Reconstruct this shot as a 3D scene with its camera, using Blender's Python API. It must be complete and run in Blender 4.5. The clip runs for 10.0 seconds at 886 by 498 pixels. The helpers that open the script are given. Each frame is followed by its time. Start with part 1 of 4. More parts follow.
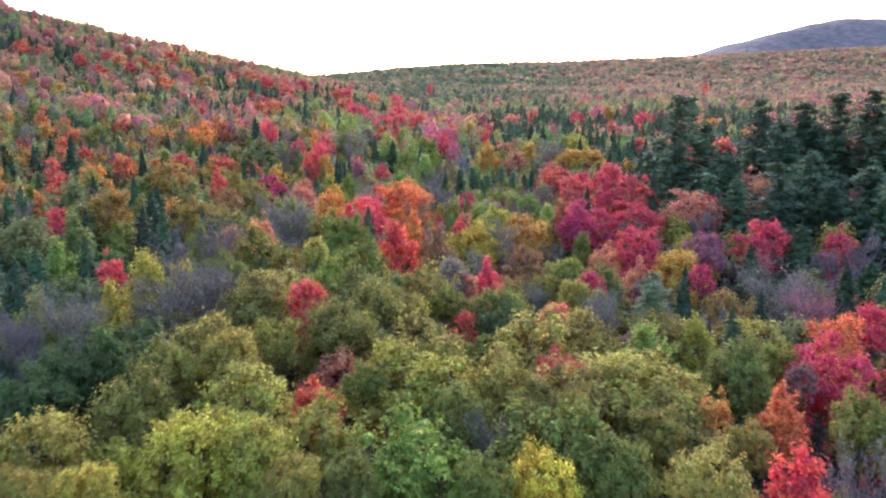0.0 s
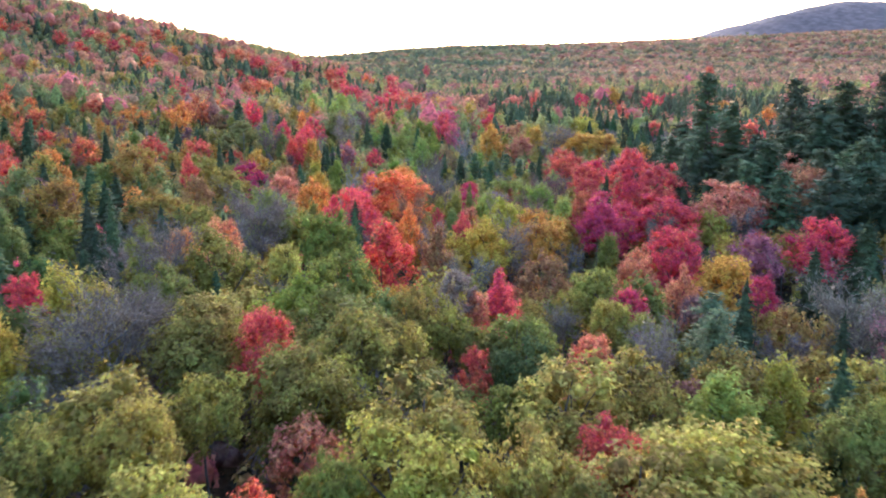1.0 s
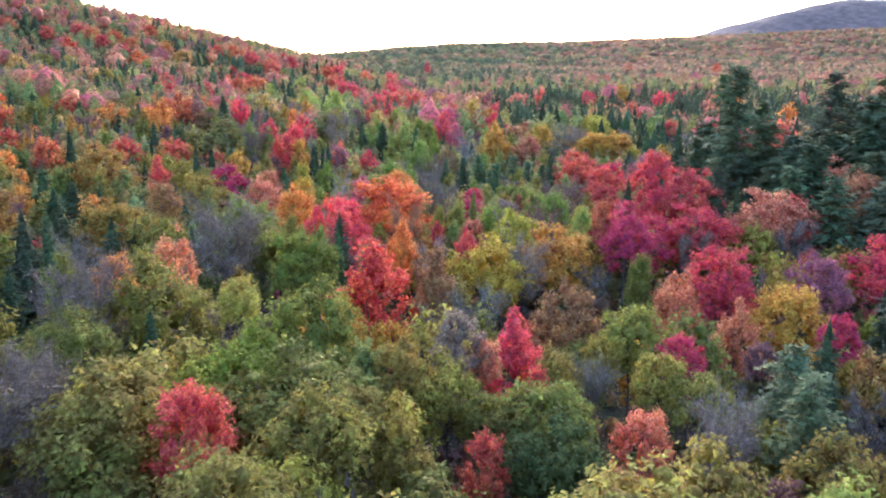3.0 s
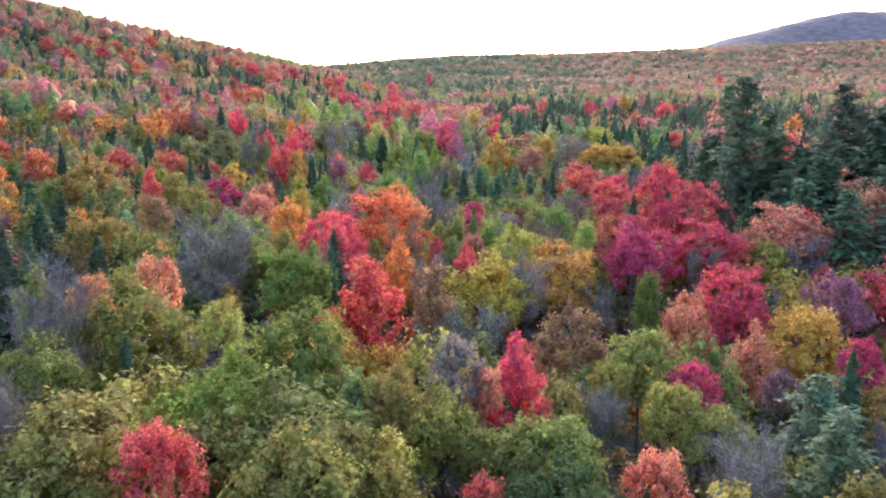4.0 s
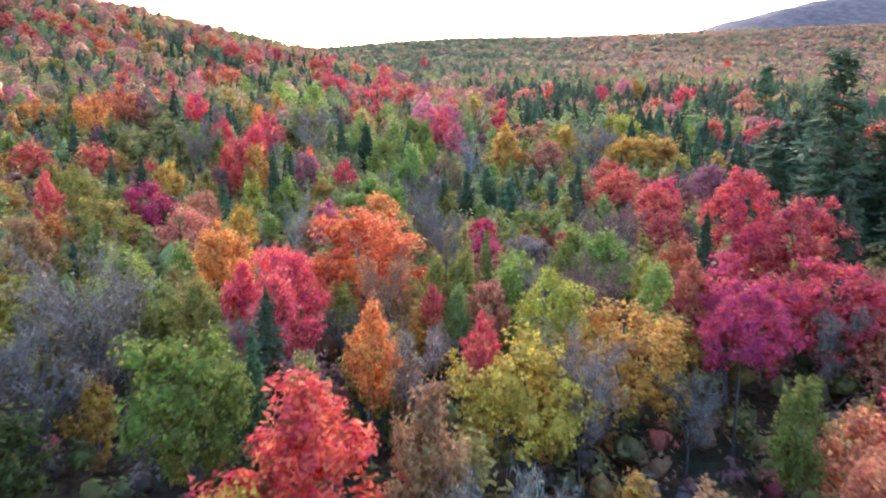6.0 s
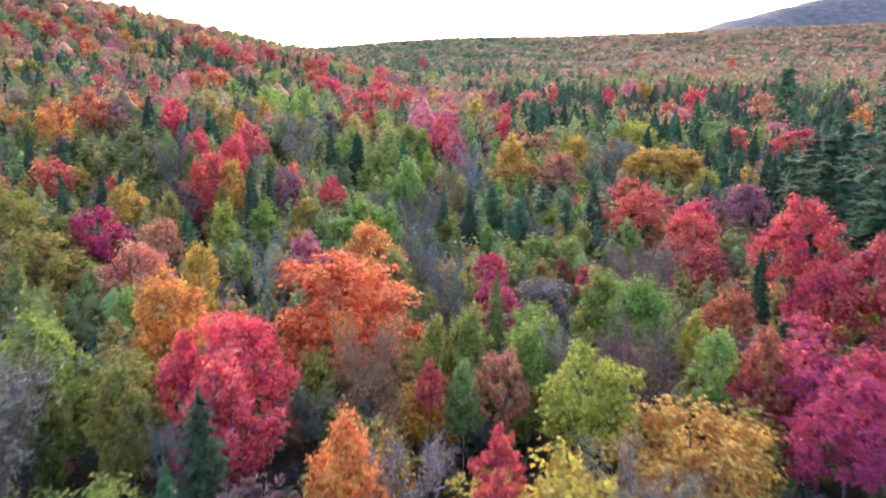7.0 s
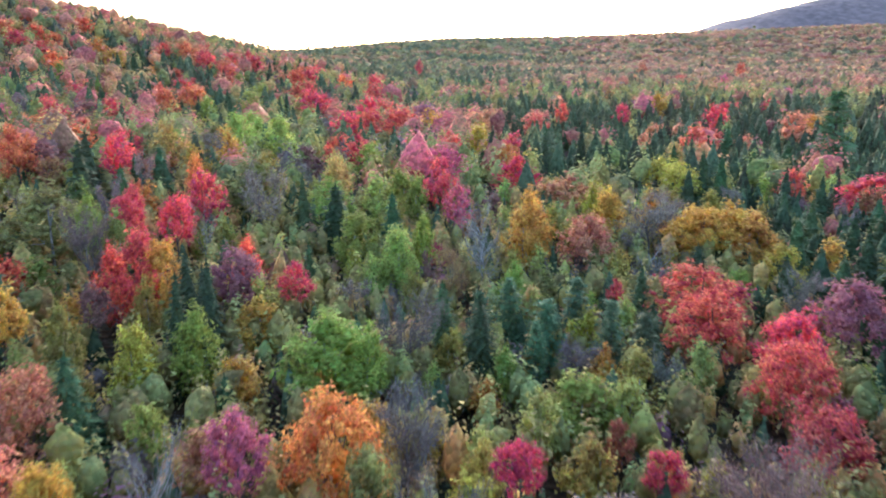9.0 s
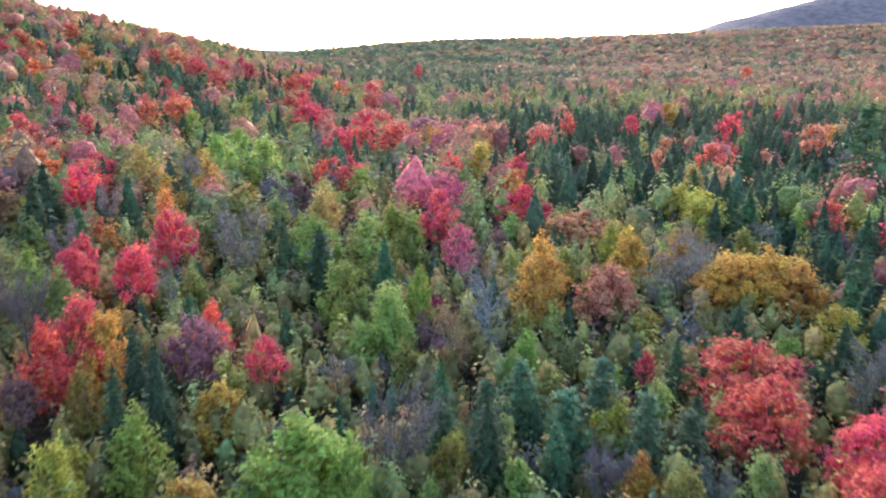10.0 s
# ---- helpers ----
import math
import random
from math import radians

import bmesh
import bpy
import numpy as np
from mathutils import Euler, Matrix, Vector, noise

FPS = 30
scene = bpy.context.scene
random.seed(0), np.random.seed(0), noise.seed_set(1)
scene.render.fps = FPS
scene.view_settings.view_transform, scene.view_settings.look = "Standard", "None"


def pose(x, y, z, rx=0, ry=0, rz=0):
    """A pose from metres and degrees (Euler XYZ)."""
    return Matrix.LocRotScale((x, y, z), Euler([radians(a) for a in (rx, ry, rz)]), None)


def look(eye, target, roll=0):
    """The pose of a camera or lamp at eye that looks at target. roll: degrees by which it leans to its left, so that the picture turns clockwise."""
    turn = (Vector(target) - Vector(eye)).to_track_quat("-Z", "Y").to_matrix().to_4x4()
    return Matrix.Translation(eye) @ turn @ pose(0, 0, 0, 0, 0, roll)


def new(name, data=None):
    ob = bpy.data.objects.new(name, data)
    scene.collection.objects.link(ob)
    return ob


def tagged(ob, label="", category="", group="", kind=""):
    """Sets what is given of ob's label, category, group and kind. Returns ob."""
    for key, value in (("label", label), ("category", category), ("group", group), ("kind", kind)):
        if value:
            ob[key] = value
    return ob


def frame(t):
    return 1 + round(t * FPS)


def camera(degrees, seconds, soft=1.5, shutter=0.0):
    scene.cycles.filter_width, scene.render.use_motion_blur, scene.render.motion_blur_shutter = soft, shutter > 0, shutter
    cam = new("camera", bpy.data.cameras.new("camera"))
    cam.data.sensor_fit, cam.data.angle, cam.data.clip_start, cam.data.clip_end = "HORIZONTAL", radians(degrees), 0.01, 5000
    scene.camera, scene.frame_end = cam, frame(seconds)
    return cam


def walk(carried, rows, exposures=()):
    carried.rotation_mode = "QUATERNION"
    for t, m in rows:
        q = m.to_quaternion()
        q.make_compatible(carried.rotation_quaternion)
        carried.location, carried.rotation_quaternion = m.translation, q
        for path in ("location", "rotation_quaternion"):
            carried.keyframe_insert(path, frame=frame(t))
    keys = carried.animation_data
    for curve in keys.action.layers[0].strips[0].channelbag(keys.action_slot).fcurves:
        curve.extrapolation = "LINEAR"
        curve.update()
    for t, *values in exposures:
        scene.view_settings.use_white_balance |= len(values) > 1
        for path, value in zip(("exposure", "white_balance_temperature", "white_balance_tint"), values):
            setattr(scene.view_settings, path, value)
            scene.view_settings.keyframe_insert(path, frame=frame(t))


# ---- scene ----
import collections
cam = camera(57.4, 10.0, soft=1.95, shutter=0.45)

# seconds, x, y, z, tilt, turn, lean
ROWS = (
    (0.0, 0.63, -13.93, 39.41, 77.84, 0.37, -0.30),
    (0.5, 0.64, -6.14, 38.93, 77.40, 0.44, -0.31),
    (1.0, 0.03, 5.16, 37.82, 76.67, 0.12, -0.13),
    (1.5, 0.08, 8.39, 37.63, 76.63, 0.16, -0.14),
    (2.0, -0.42, 18.39, 36.57, 75.90, -0.04, -0.01),
    (2.5, -0.20, 20.12, 36.65, 76.21, 0.06, -0.05),
    (4.0, 0.52, 25.52, 36.34, 77.35, 0.37, -0.07),
    (4.5, 0.34, 27.30, 35.99, 77.77, 0.27, -0.02),
    (5.0, 0.35, 43.60, 34.94, 76.84, 0.26, -0.02),
    (5.5, 0.08, 53.08, 34.49, 76.34, 0.07, 0.09),
    (7.0, -0.25, 75.47, 34.98, 76.24, -0.11, 0.08),
    (7.5, -0.36, 83.12, 35.72, 76.21, -0.16, 0.06),
    (8.0, -0.42, 91.03, 36.80, 76.17, -0.23, 0.08),
    (8.5, -0.40, 98.00, 38.10, 76.19, -0.27, 0.10),
    (9.0, -0.47, 106.19, 39.71, 76.17, -0.31, 0.12),
    (9.5, -0.46, 113.27, 41.10, 76.15, -0.35, 0.10),
    (10.0, -0.26, 121.42, 42.71, 76.15, -0.29, -0.01),
)
walk(cam, [(t, pose(x, y, z, tilt, 0, turn) @ pose(0, 0, 0, 0, 0, lean)) for t, x, y, z, tilt, turn, lean in ROWS],
     exposures=[(0.0, 2.07, 5000, 18), (5.5, 2.22, 5010, 18), (7.0, 2.2, 5000, 15), (10.0, 2.12, 4980, 14)])

# ---- light: the sun has just gone behind the far ridge, under a bright hazy sky ----
SUN_HEIGHT, SUN_TURN = 12.0, 4.0
world = bpy.data.worlds.new("sky")
scene.world = world
world.use_nodes = True
wn, wl = world.node_tree.nodes, world.node_tree.links
wn.clear()
sky = wn.new("ShaderNodeTexSky")
sky.sky_type, sky.sun_disc = "NISHITA", False
sky.sun_elevation, sky.sun_rotation = radians(SUN_HEIGHT), radians(SUN_TURN)
sky.air_density, sky.dust_density, sky.ozone_density = 1.0, 3.0, 1.0
shine = wn.new("ShaderNodeBackground")
shine.inputs["Strength"].default_value = 0.15
out = wn.new("ShaderNodeOutputWorld")
wl.new(sky.outputs[0], shine.inputs[0])
wl.new(shine.outputs[0], out.inputs[0])

lamp = bpy.data.lights.new("sun", "SUN")
lamp.energy, lamp.angle, lamp.color = 0.8, radians(25), (1.0, 0.9, 0.78)
sun = new("sun", lamp)
a, e = radians(SUN_TURN), radians(SUN_HEIGHT)
sun.matrix_world = look((math.sin(a) * math.cos(e) * 300, math.cos(a) * math.cos(e) * 300, math.sin(e) * 300 + 60), (0, 0, 60))


# ---- materials ----
def srgb(r, g, b):
    return tuple((c / 255 / 12.92 if c < 10 else ((c / 255 + 0.055) / 1.055) ** 2.4) for c in (r, g, b))


TINT = {
    "moss": srgb(142, 139, 58), "leaf": srgb(150, 155, 54), "deep": srgb(106, 117, 60), "olive": srgb(162, 148, 62),
    "yelolive": srgb(182, 164, 68), "yelgreen": srgb(188, 176, 58), "sage": srgb(150, 150, 80), "grass": srgb(158, 166, 66),
    "lime": srgb(178, 182, 84), "goldolive": srgb(172, 155, 62), "gold": srgb(208, 162, 56), "mustard": srgb(216, 171, 52),
    "yellow": srgb(226, 192, 46), "amber": srgb(226, 152, 58), "orange": srgb(232, 130, 62), "redorange": srgb(222, 102, 66),
    "red": srgb(214, 84, 78), "scarlet": srgb(236, 92, 64), "flame": srgb(218, 124, 68), "rust": srgb(188, 106, 68), "blaze": srgb(240, 126, 54), "coral": srgb(218, 106, 78), "salmon": srgb(218, 144, 100), "pinkred": srgb(230, 82, 86),
    "pink": srgb(202, 102, 120), "crimson": srgb(216, 74, 84), "magenta": srgb(198, 66, 100), "rose": srgb(174, 114, 118),
    "tan": srgb(194, 164, 84), "brown": srgb(172, 128, 80), "rosebrown": srgb(148, 106, 98), "rosegray": srgb(154, 134, 118),
    "mauve": srgb(134, 118, 106), "ash": srgb(144, 132, 114), "spruce": srgb(82, 92, 60), "fir": srgb(94, 112, 68),
    "pine": srgb(112, 130, 84), "bronze": srgb(172, 137, 56), "darkpine": srgb(92, 105, 70),
}


def material(name):
    m = bpy.data.materials.new(name)
    m.use_nodes = True
    n = m.node_tree.nodes
    n.clear()
    return m, n, m.node_tree.links


def mathnode(n, l, op, a, b, c=None):
    k = n.new("ShaderNodeMath")
    k.operation = op
    for i, v in enumerate((a, b, c)):
        if v is None:
            continue
        if isinstance(v, (int, float)):
            k.inputs[i].default_value = v
        else:
            l.new(v, k.inputs[i])
    return k.outputs[0]


def foliage(name, tint, patch, hue=0.03, island=0.26, through_light=0.36, depth=0.94, grain=4.5):
    """Leaves: a tint for each tree, patches of another age of leaf, and each leaf a little different."""
    m, n, l = material(name)
    if tint == "object":
        base = n.new("ShaderNodeObjectInfo").outputs["Color"]
    else:
        at = n.new("ShaderNodeAttribute")
        at.attribute_name = tint
        base = at.outputs["Color"]
    geo = n.new("ShaderNodeNewGeometry")
    ns = n.new("ShaderNodeTexNoise")
    ns.inputs["Scale"].default_value, ns.inputs["Detail"].default_value = patch, 2.0
    l.new(geo.outputs["Position"], ns.inputs["Vector"])
    rnd = geo.outputs["Random Per Island"]
    h = mathnode(n, l, "MULTIPLY_ADD", ns.outputs["Fac"], hue * 2, 0.5 - hue)
    h = mathnode(n, l, "MULTIPLY_ADD", rnd, 0.035, h)
    h = mathnode(n, l, "SUBTRACT", h, 0.0175)
    v = mathnode(n, l, "MULTIPLY_ADD", rnd, island, 1.0 - island / 2)
    big = mathnode(n, l, "MULTIPLY_ADD", ns.outputs["Fac"], 0.5, 0.75)
    v = mathnode(n, l, "MULTIPLY", v, big)
    # single leaves and small sprays, by their lightness
    vo = n.new("ShaderNodeTexVoronoi")
    vo.inputs["Scale"].default_value = grain
    l.new(geo.outputs["Position"], vo.inputs["Vector"])
    sep = n.new("ShaderNodeSeparateColor")
    l.new(vo.outputs["Color"], sep.inputs[0])
    v = mathnode(n, l, "MULTIPLY", v, mathnode(n, l, "MULTIPLY_ADD", sep.outputs[0], 0.7, 0.68))
    h = mathnode(n, l, "MULTIPLY_ADD", sep.outputs[1], 0.03, mathnode(n, l, "SUBTRACT", h, 0.015))
    hs = n.new("ShaderNodeHueSaturation")
    l.new(h, hs.inputs["Hue"])
    l.new(v, hs.inputs["Value"])
    l.new(base, hs.inputs["Color"])
    hs.inputs["Saturation"].default_value = depth
    d = n.new("ShaderNodeBsdfPrincipled")
    d.inputs["Roughness"].default_value = 0.8
    d.inputs["Specular IOR Level"].default_value = 0.08
    t = n.new("ShaderNodeBsdfTranslucent")
    mix = n.new("ShaderNodeMixShader")
    mix.inputs[0].default_value = through_light
    o = n.new("ShaderNodeOutputMaterial")
    bp = n.new("ShaderNodeBump")
    bp.inputs["Strength"].default_value, bp.inputs["Distance"].default_value = 0.7, 0.7 / grain
    l.new(vo.outputs["Distance"], bp.inputs["Height"])
    bp.invert = True
    l.new(bp.outputs[0], d.inputs["Normal"])
    l.new(hs.outputs[0], d.inputs["Base Color"])
    l.new(hs.outputs[0], t.inputs["Color"])
    l.new(d.outputs[0], mix.inputs[1])
    l.new(t.outputs[0], mix.inputs[2])
    l.new(mix.outputs[0], o.inputs[0])
    return m


def rough(name, c1, c2, scale, c3=None, bump=0.5, stretch=(1, 1, 1), roughness=0.9, big=None):
    m, n, l = material(name)
    geo = n.new("ShaderNodeNewGeometry")
    mp = n.new("ShaderNodeMapping")
    mp.inputs["Scale"].default_value = stretch
    l.new(geo.outputs["Position"], mp.inputs["Vector"])
    ns = n.new("ShaderNodeTexNoise")
    ns.inputs["Scale"].default_value, ns.inputs["Detail"].default_value = scale, 8.0
    ns2 = n.new("ShaderNodeTexNoise")
    ns2.inputs["Scale"].default_value, ns2.inputs["Detail"].default_value = big or scale / 9, 4.0
    l.new(mp.outputs[0], ns.inputs["Vector"])
    l.new(mp.outputs[0], ns2.inputs["Vector"])
    ramp = n.new("ShaderNodeValToRGB")
    ramp.color_ramp.elements[0].position, ramp.color_ramp.elements[1].position = 0.36, 0.64
    ramp.color_ramp.elements[0].color, ramp.color_ramp.elements[1].color = (*c1, 1), (*c2, 1)
    l.new(ns.outputs["Fac"], ramp.inputs[0])
    mix = n.new("ShaderNodeMix")
    mix.data_type = "RGBA"
    mix.inputs["B"].default_value = (*(c3 or c1), 1)
    ramp2 = n.new("ShaderNodeValToRGB")
    ramp2.color_ramp.elements[0].position, ramp2.color_ramp.elements[1].position = 0.45, 0.6
    l.new(ns2.outputs["Fac"], ramp2.inputs[0])
    l.new(ramp2.outputs[0], mix.inputs["Factor"])
    l.new(ramp.outputs[0], mix.inputs["A"])
    d = n.new("ShaderNodeBsdfPrincipled")
    d.inputs["Roughness"].default_value = roughness
    d.inputs["Specular IOR Level"].default_value = 0.2
    bp = n.new("ShaderNodeBump")
    bp.inputs["Strength"].default_value, bp.inputs["Distance"].default_value = bump, 1.0 / scale
    o = n.new("ShaderNodeOutputMaterial")
    l.new(ns.outputs["Fac"], bp.inputs["Height"])
    l.new(bp.outputs[0], d.inputs["Normal"])
    l.new(mix.outputs["Result"], d.inputs["Base Color"])
    l.new(d.outputs[0], o.inputs[0])
    return m


LEAVES = foliage("leaves", "object", 0.33, island=0.44)
NEEDLES = foliage("needles", "object", 0.6, hue=0.02, grain=6.0, island=0.25, through_light=0.15)
# the lower depth greys these leaves in place of haze in the air
FAR_LEAVES = foliage("far_leaves", "tint", 0.12, hue=0.02, grain=1.6, island=0.2, through_light=0.34, depth=0.82)
BARK = rough("bark", (0.09, 0.075, 0.06), (0.2, 0.18, 0.155), 9.0, (0.13, 0.12, 0.1), stretch=(1, 1, 0.25))
PALE_BARK = rough("pale_bark", (0.32, 0.3, 0.27), (0.5, 0.48, 0.45), 5.0, (0.2, 0.18, 0.16), stretch=(0.4, 0.4, 2.0))
TWIGS = foliage("twigs", "object", 0.3, hue=0.02, island=0.6, through_light=0.0)
LITTER = rough("leaf_litter", (0.05, 0.035, 0.022), (0.16, 0.095, 0.05), 1.3, (0.06, 0.065, 0.035), bump=0.8)
GREY_BARK = rough("grey_bark", (0.13, 0.115, 0.1), (0.24, 0.22, 0.195), 7.0, (0.17, 0.15, 0.135), stretch=(1, 1, 0.3))
# woods far off, their colour made paler to carry the haze before them
MOUNTAIN = rough("hazed_mountain_woods", (0.2, 0.14, 0.12), (0.31, 0.215, 0.18), 0.03, (0.22, 0.165, 0.14), bump=0.25)


# ---- the ground ----
def ease(a, b, x):
    u = np.clip((x - a) / (b - a), 0, 1)
    return u * u * (3 - 2 * u)


def ground_height(x, y):
    x, y = np.asarray(x, float), np.asarray(y, float)
    g = 2 + 4 * (1 - ease(240, 330, y)) + 4 * np.exp(-((x + 12) / 30) ** 2 - ((y - 45) / 35) ** 2) - 3 * np.exp(-((x - 45) / 30) ** 2 - ((y - 85) / 32) ** 2)
    g = g + 8 * ease(150, 330, y) * (1 - 0.8 * ease(30, 90, x) * (1 - ease(300, 500, y)))
    slope = 0.1 + 0.136 * ease(350, 600, y)
    g = g + slope * np.logaddexp(0, (-x - 30) / 12) * 12 * (1 - 0.85 * ease(640, 1000, y))
    g = g + 5.6 * np.exp(-((x - 100) / 45) ** 2 - ((y - 200) / 70) ** 2)
    g = g + (38.5 + 0.0425 * x - 24 * np.exp(-((x + 480) / 260) ** 2) + 10 * np.exp(-((x - 20) / 250) ** 2)) * ease(1150, 2600, y)
    return g


def sheet(name, xs, ys, height, mat):
    gx, gy = np.meshgrid(xs, ys)
    v = np.stack([gx, gy, height(gx, gy)], -1).reshape(-1, 3)
    i = np.arange(len(v)).reshape(len(ys), len(xs))
    f = np.stack([i[:-1, :-1], i[:-1, 1:], i[1:, 1:], i[1:, :-1]], -1).reshape(-1, 4)
    me = bpy.data.meshes.new(name)
    me.from_pydata(v.tolist(), [], f.tolist())
    me.shade_smooth()
    me.materials.append(mat)
    return new(name, me)


def uneven(x, y):
    g = ground_height(x, y)
    return g + 0.25 * np.sin(x * 0.9 + 1.3 * np.sin(y * 0.31)) * np.sin(y * 0.8 + x * 0.21)


spread = np.sinh(np.linspace(-4.6, 4.6, 121)) / np.sinh(4.6) * 4600
ground = sheet("ground", spread, np.concatenate([np.linspace(-900, -60, 15), np.arange(-50, 420, 5.0), np.geomspace(420, 4700, 70)]), uneven, LITTER)
tagged(ground, "brown leaf-littered forest floor under autumn trees", "ground", kind="structure")


def mountain_height(x, y):
    g = 222 * np.exp(-((x - 1990) / 560) ** 2 - ((y - 3900) / 420) ** 2) + 80 * np.exp(-((x - 1400) / 500) ** 2 - ((y - 3900) / 420) ** 2)
    g = g + 60 * np.exp(-((x - 2900) / 600) ** 2 - ((y - 3800) / 420) ** 2)
    return g + 6 * np.sin(x * 0.011) * np.sin(y * 0.013) + 3 * np.sin(x * 0.037 + y * 0.02) + 35


mountain = sheet("backdrop", np.linspace(200, 3400, 90), np.linspace(3100, 4600, 50), mountain_height, MOUNTAIN)
tagged(mountain, "distant wooded mountain, purple grey in the evening, haze painted in", "mountain", kind="structure")


# ---- building blocks of trees ----
def cards(centre, normal, size, rng, stretch=1.3, along=None):
    """Small pointed leaf sprays: one triangle at each centre, its tip along the given way."""
    k = len(centre)
    normal = normal / (np.linalg.norm(normal, axis=1, keepdims=True) + 1e-9)
    if along is None:
        along = rng.normal(size=(k, 3))
    u = along - (along * normal).sum(1, keepdims=True) * normal
    u /= np.linalg.norm(u, axis=1, keepdims=True) + 1e-9
    w = np.cross(normal, u)
    s = (size * rng.uniform(0.6, 1.4, k))[:, None]
    j = rng.uniform(0.75, 1.25, (k, 3, 1))
    back = centre - u * s * 0.4 * stretch
    v = np.stack([centre + u * s * 0.6 * stretch * j[:, 0], back + w * s * 0.5 * j[:, 1], back - w * s * 0.5 * j[:, 2]], 1)
    return v.reshape(-1, 3)


def ball(level):
    bm = bmesh.new()
    bmesh.ops.create_icosphere(bm, subdivisions=level, radius=1.0)
    bm.verts.ensure_lookup_table()
    v = np.array([tuple(p.co) for p in bm.verts])
    f = np.array([[p.index for p in q.verts] for q in bm.faces])
    bm.free()
    return v, f


BALL = {1: ball(1), 2: ball(2)}


def spray_mesh(name, v, mat, solid=()):
    """Leaves as single triangles, and under them the closed masses of inner foliage."""
    v = np.asarray(v, np.float32).reshape(-1, 3)
    vs, fs, first = [v], [np.arange(len(v)).reshape(-1, 3)], len(v)
    for sv, sf in solid:
        vs.append(np.asarray(sv, np.float32))
        fs.append(sf + first)
        first += len(sv)
    v, f = np.concatenate(vs), np.concatenate(fs).astype(np.int32)
    me = bpy.data.meshes.new(name)
    me.vertices.add(len(v))
    me.vertices.foreach_set("co", v.ravel())
    me.loops.add(len(f) * 3)
    me.loops.foreach_set("vertex_index", f.ravel())
    me.polygons.add(len(f))
    me.polygons.foreach_set("loop_start", np.arange(0, len(f) * 3, 3, dtype=np.int32))
    me.polygons.foreach_set("loop_total", np.full(len(f), 3, np.int32))
    me.update(calc_edges=True)
    me.materials.append(mat)
    return me


def tube(paths, sides=5):
    """Tapered limbs: each path is a list of (point, radius)."""
    vs, fs = [], []
    for path in paths:
        first = len(vs)
        for i, (p, r) in enumerate(path):
            q = path[min(i + 1, len(path) - 1)][0] - path[max(i - 1, 0)][0]
            q = q / (np.linalg.norm(q) + 1e-9)
            a = np.cross(q, (0.3, 0.9, 0.1) if abs(q[2]) > 0.5 else (0, 0, 1))
            a /= np.linalg.norm(a) + 1e-9
            b = np.cross(q, a)
            for k in range(sides):
                t = 2 * math.pi * k / sides
                vs.append(p + (a * math.cos(t) + b * math.sin(t)) * r)
        for i in range(len(path) - 1):
            for k in range(sides):
                k2 = (k + 1) % sides
                fs.append((first + i * sides + k, first + i * sides + k2, first + (i + 1) * sides + k2, first + (i + 1) * sides + k))
        if first:
            near = int(np.argmin(((np.array(vs[:first]) - path[0][0]) ** 2).sum(1)))
            fs.append((first, first + 1, near))
    return vs, fs


def tube_mesh(name, paths, mat, sides=5):
    vs, fs = tube(paths, sides)
    me = bpy.data.meshes.new(name)
    me.from_pydata([tuple(v) for v in vs], [], fs)
    me.shade_smooth()
    me.materials.append(mat)
    return me


def limb(a, b, r0, r1, rng, n=4, bend=0.25):
    a, b = np.asarray(a, float), np.asarray(b, float)
    length = np.linalg.norm(b - a)
    mid = rng.normal(size=3) * bend * length * 0.35
    return [(a + (b - a) * t + mid * math.sin(math.pi * t) * np.array([1, 1, 0.4]), r0 + (r1 - r0) * t) for t in np.linspace(0, 1, n)]


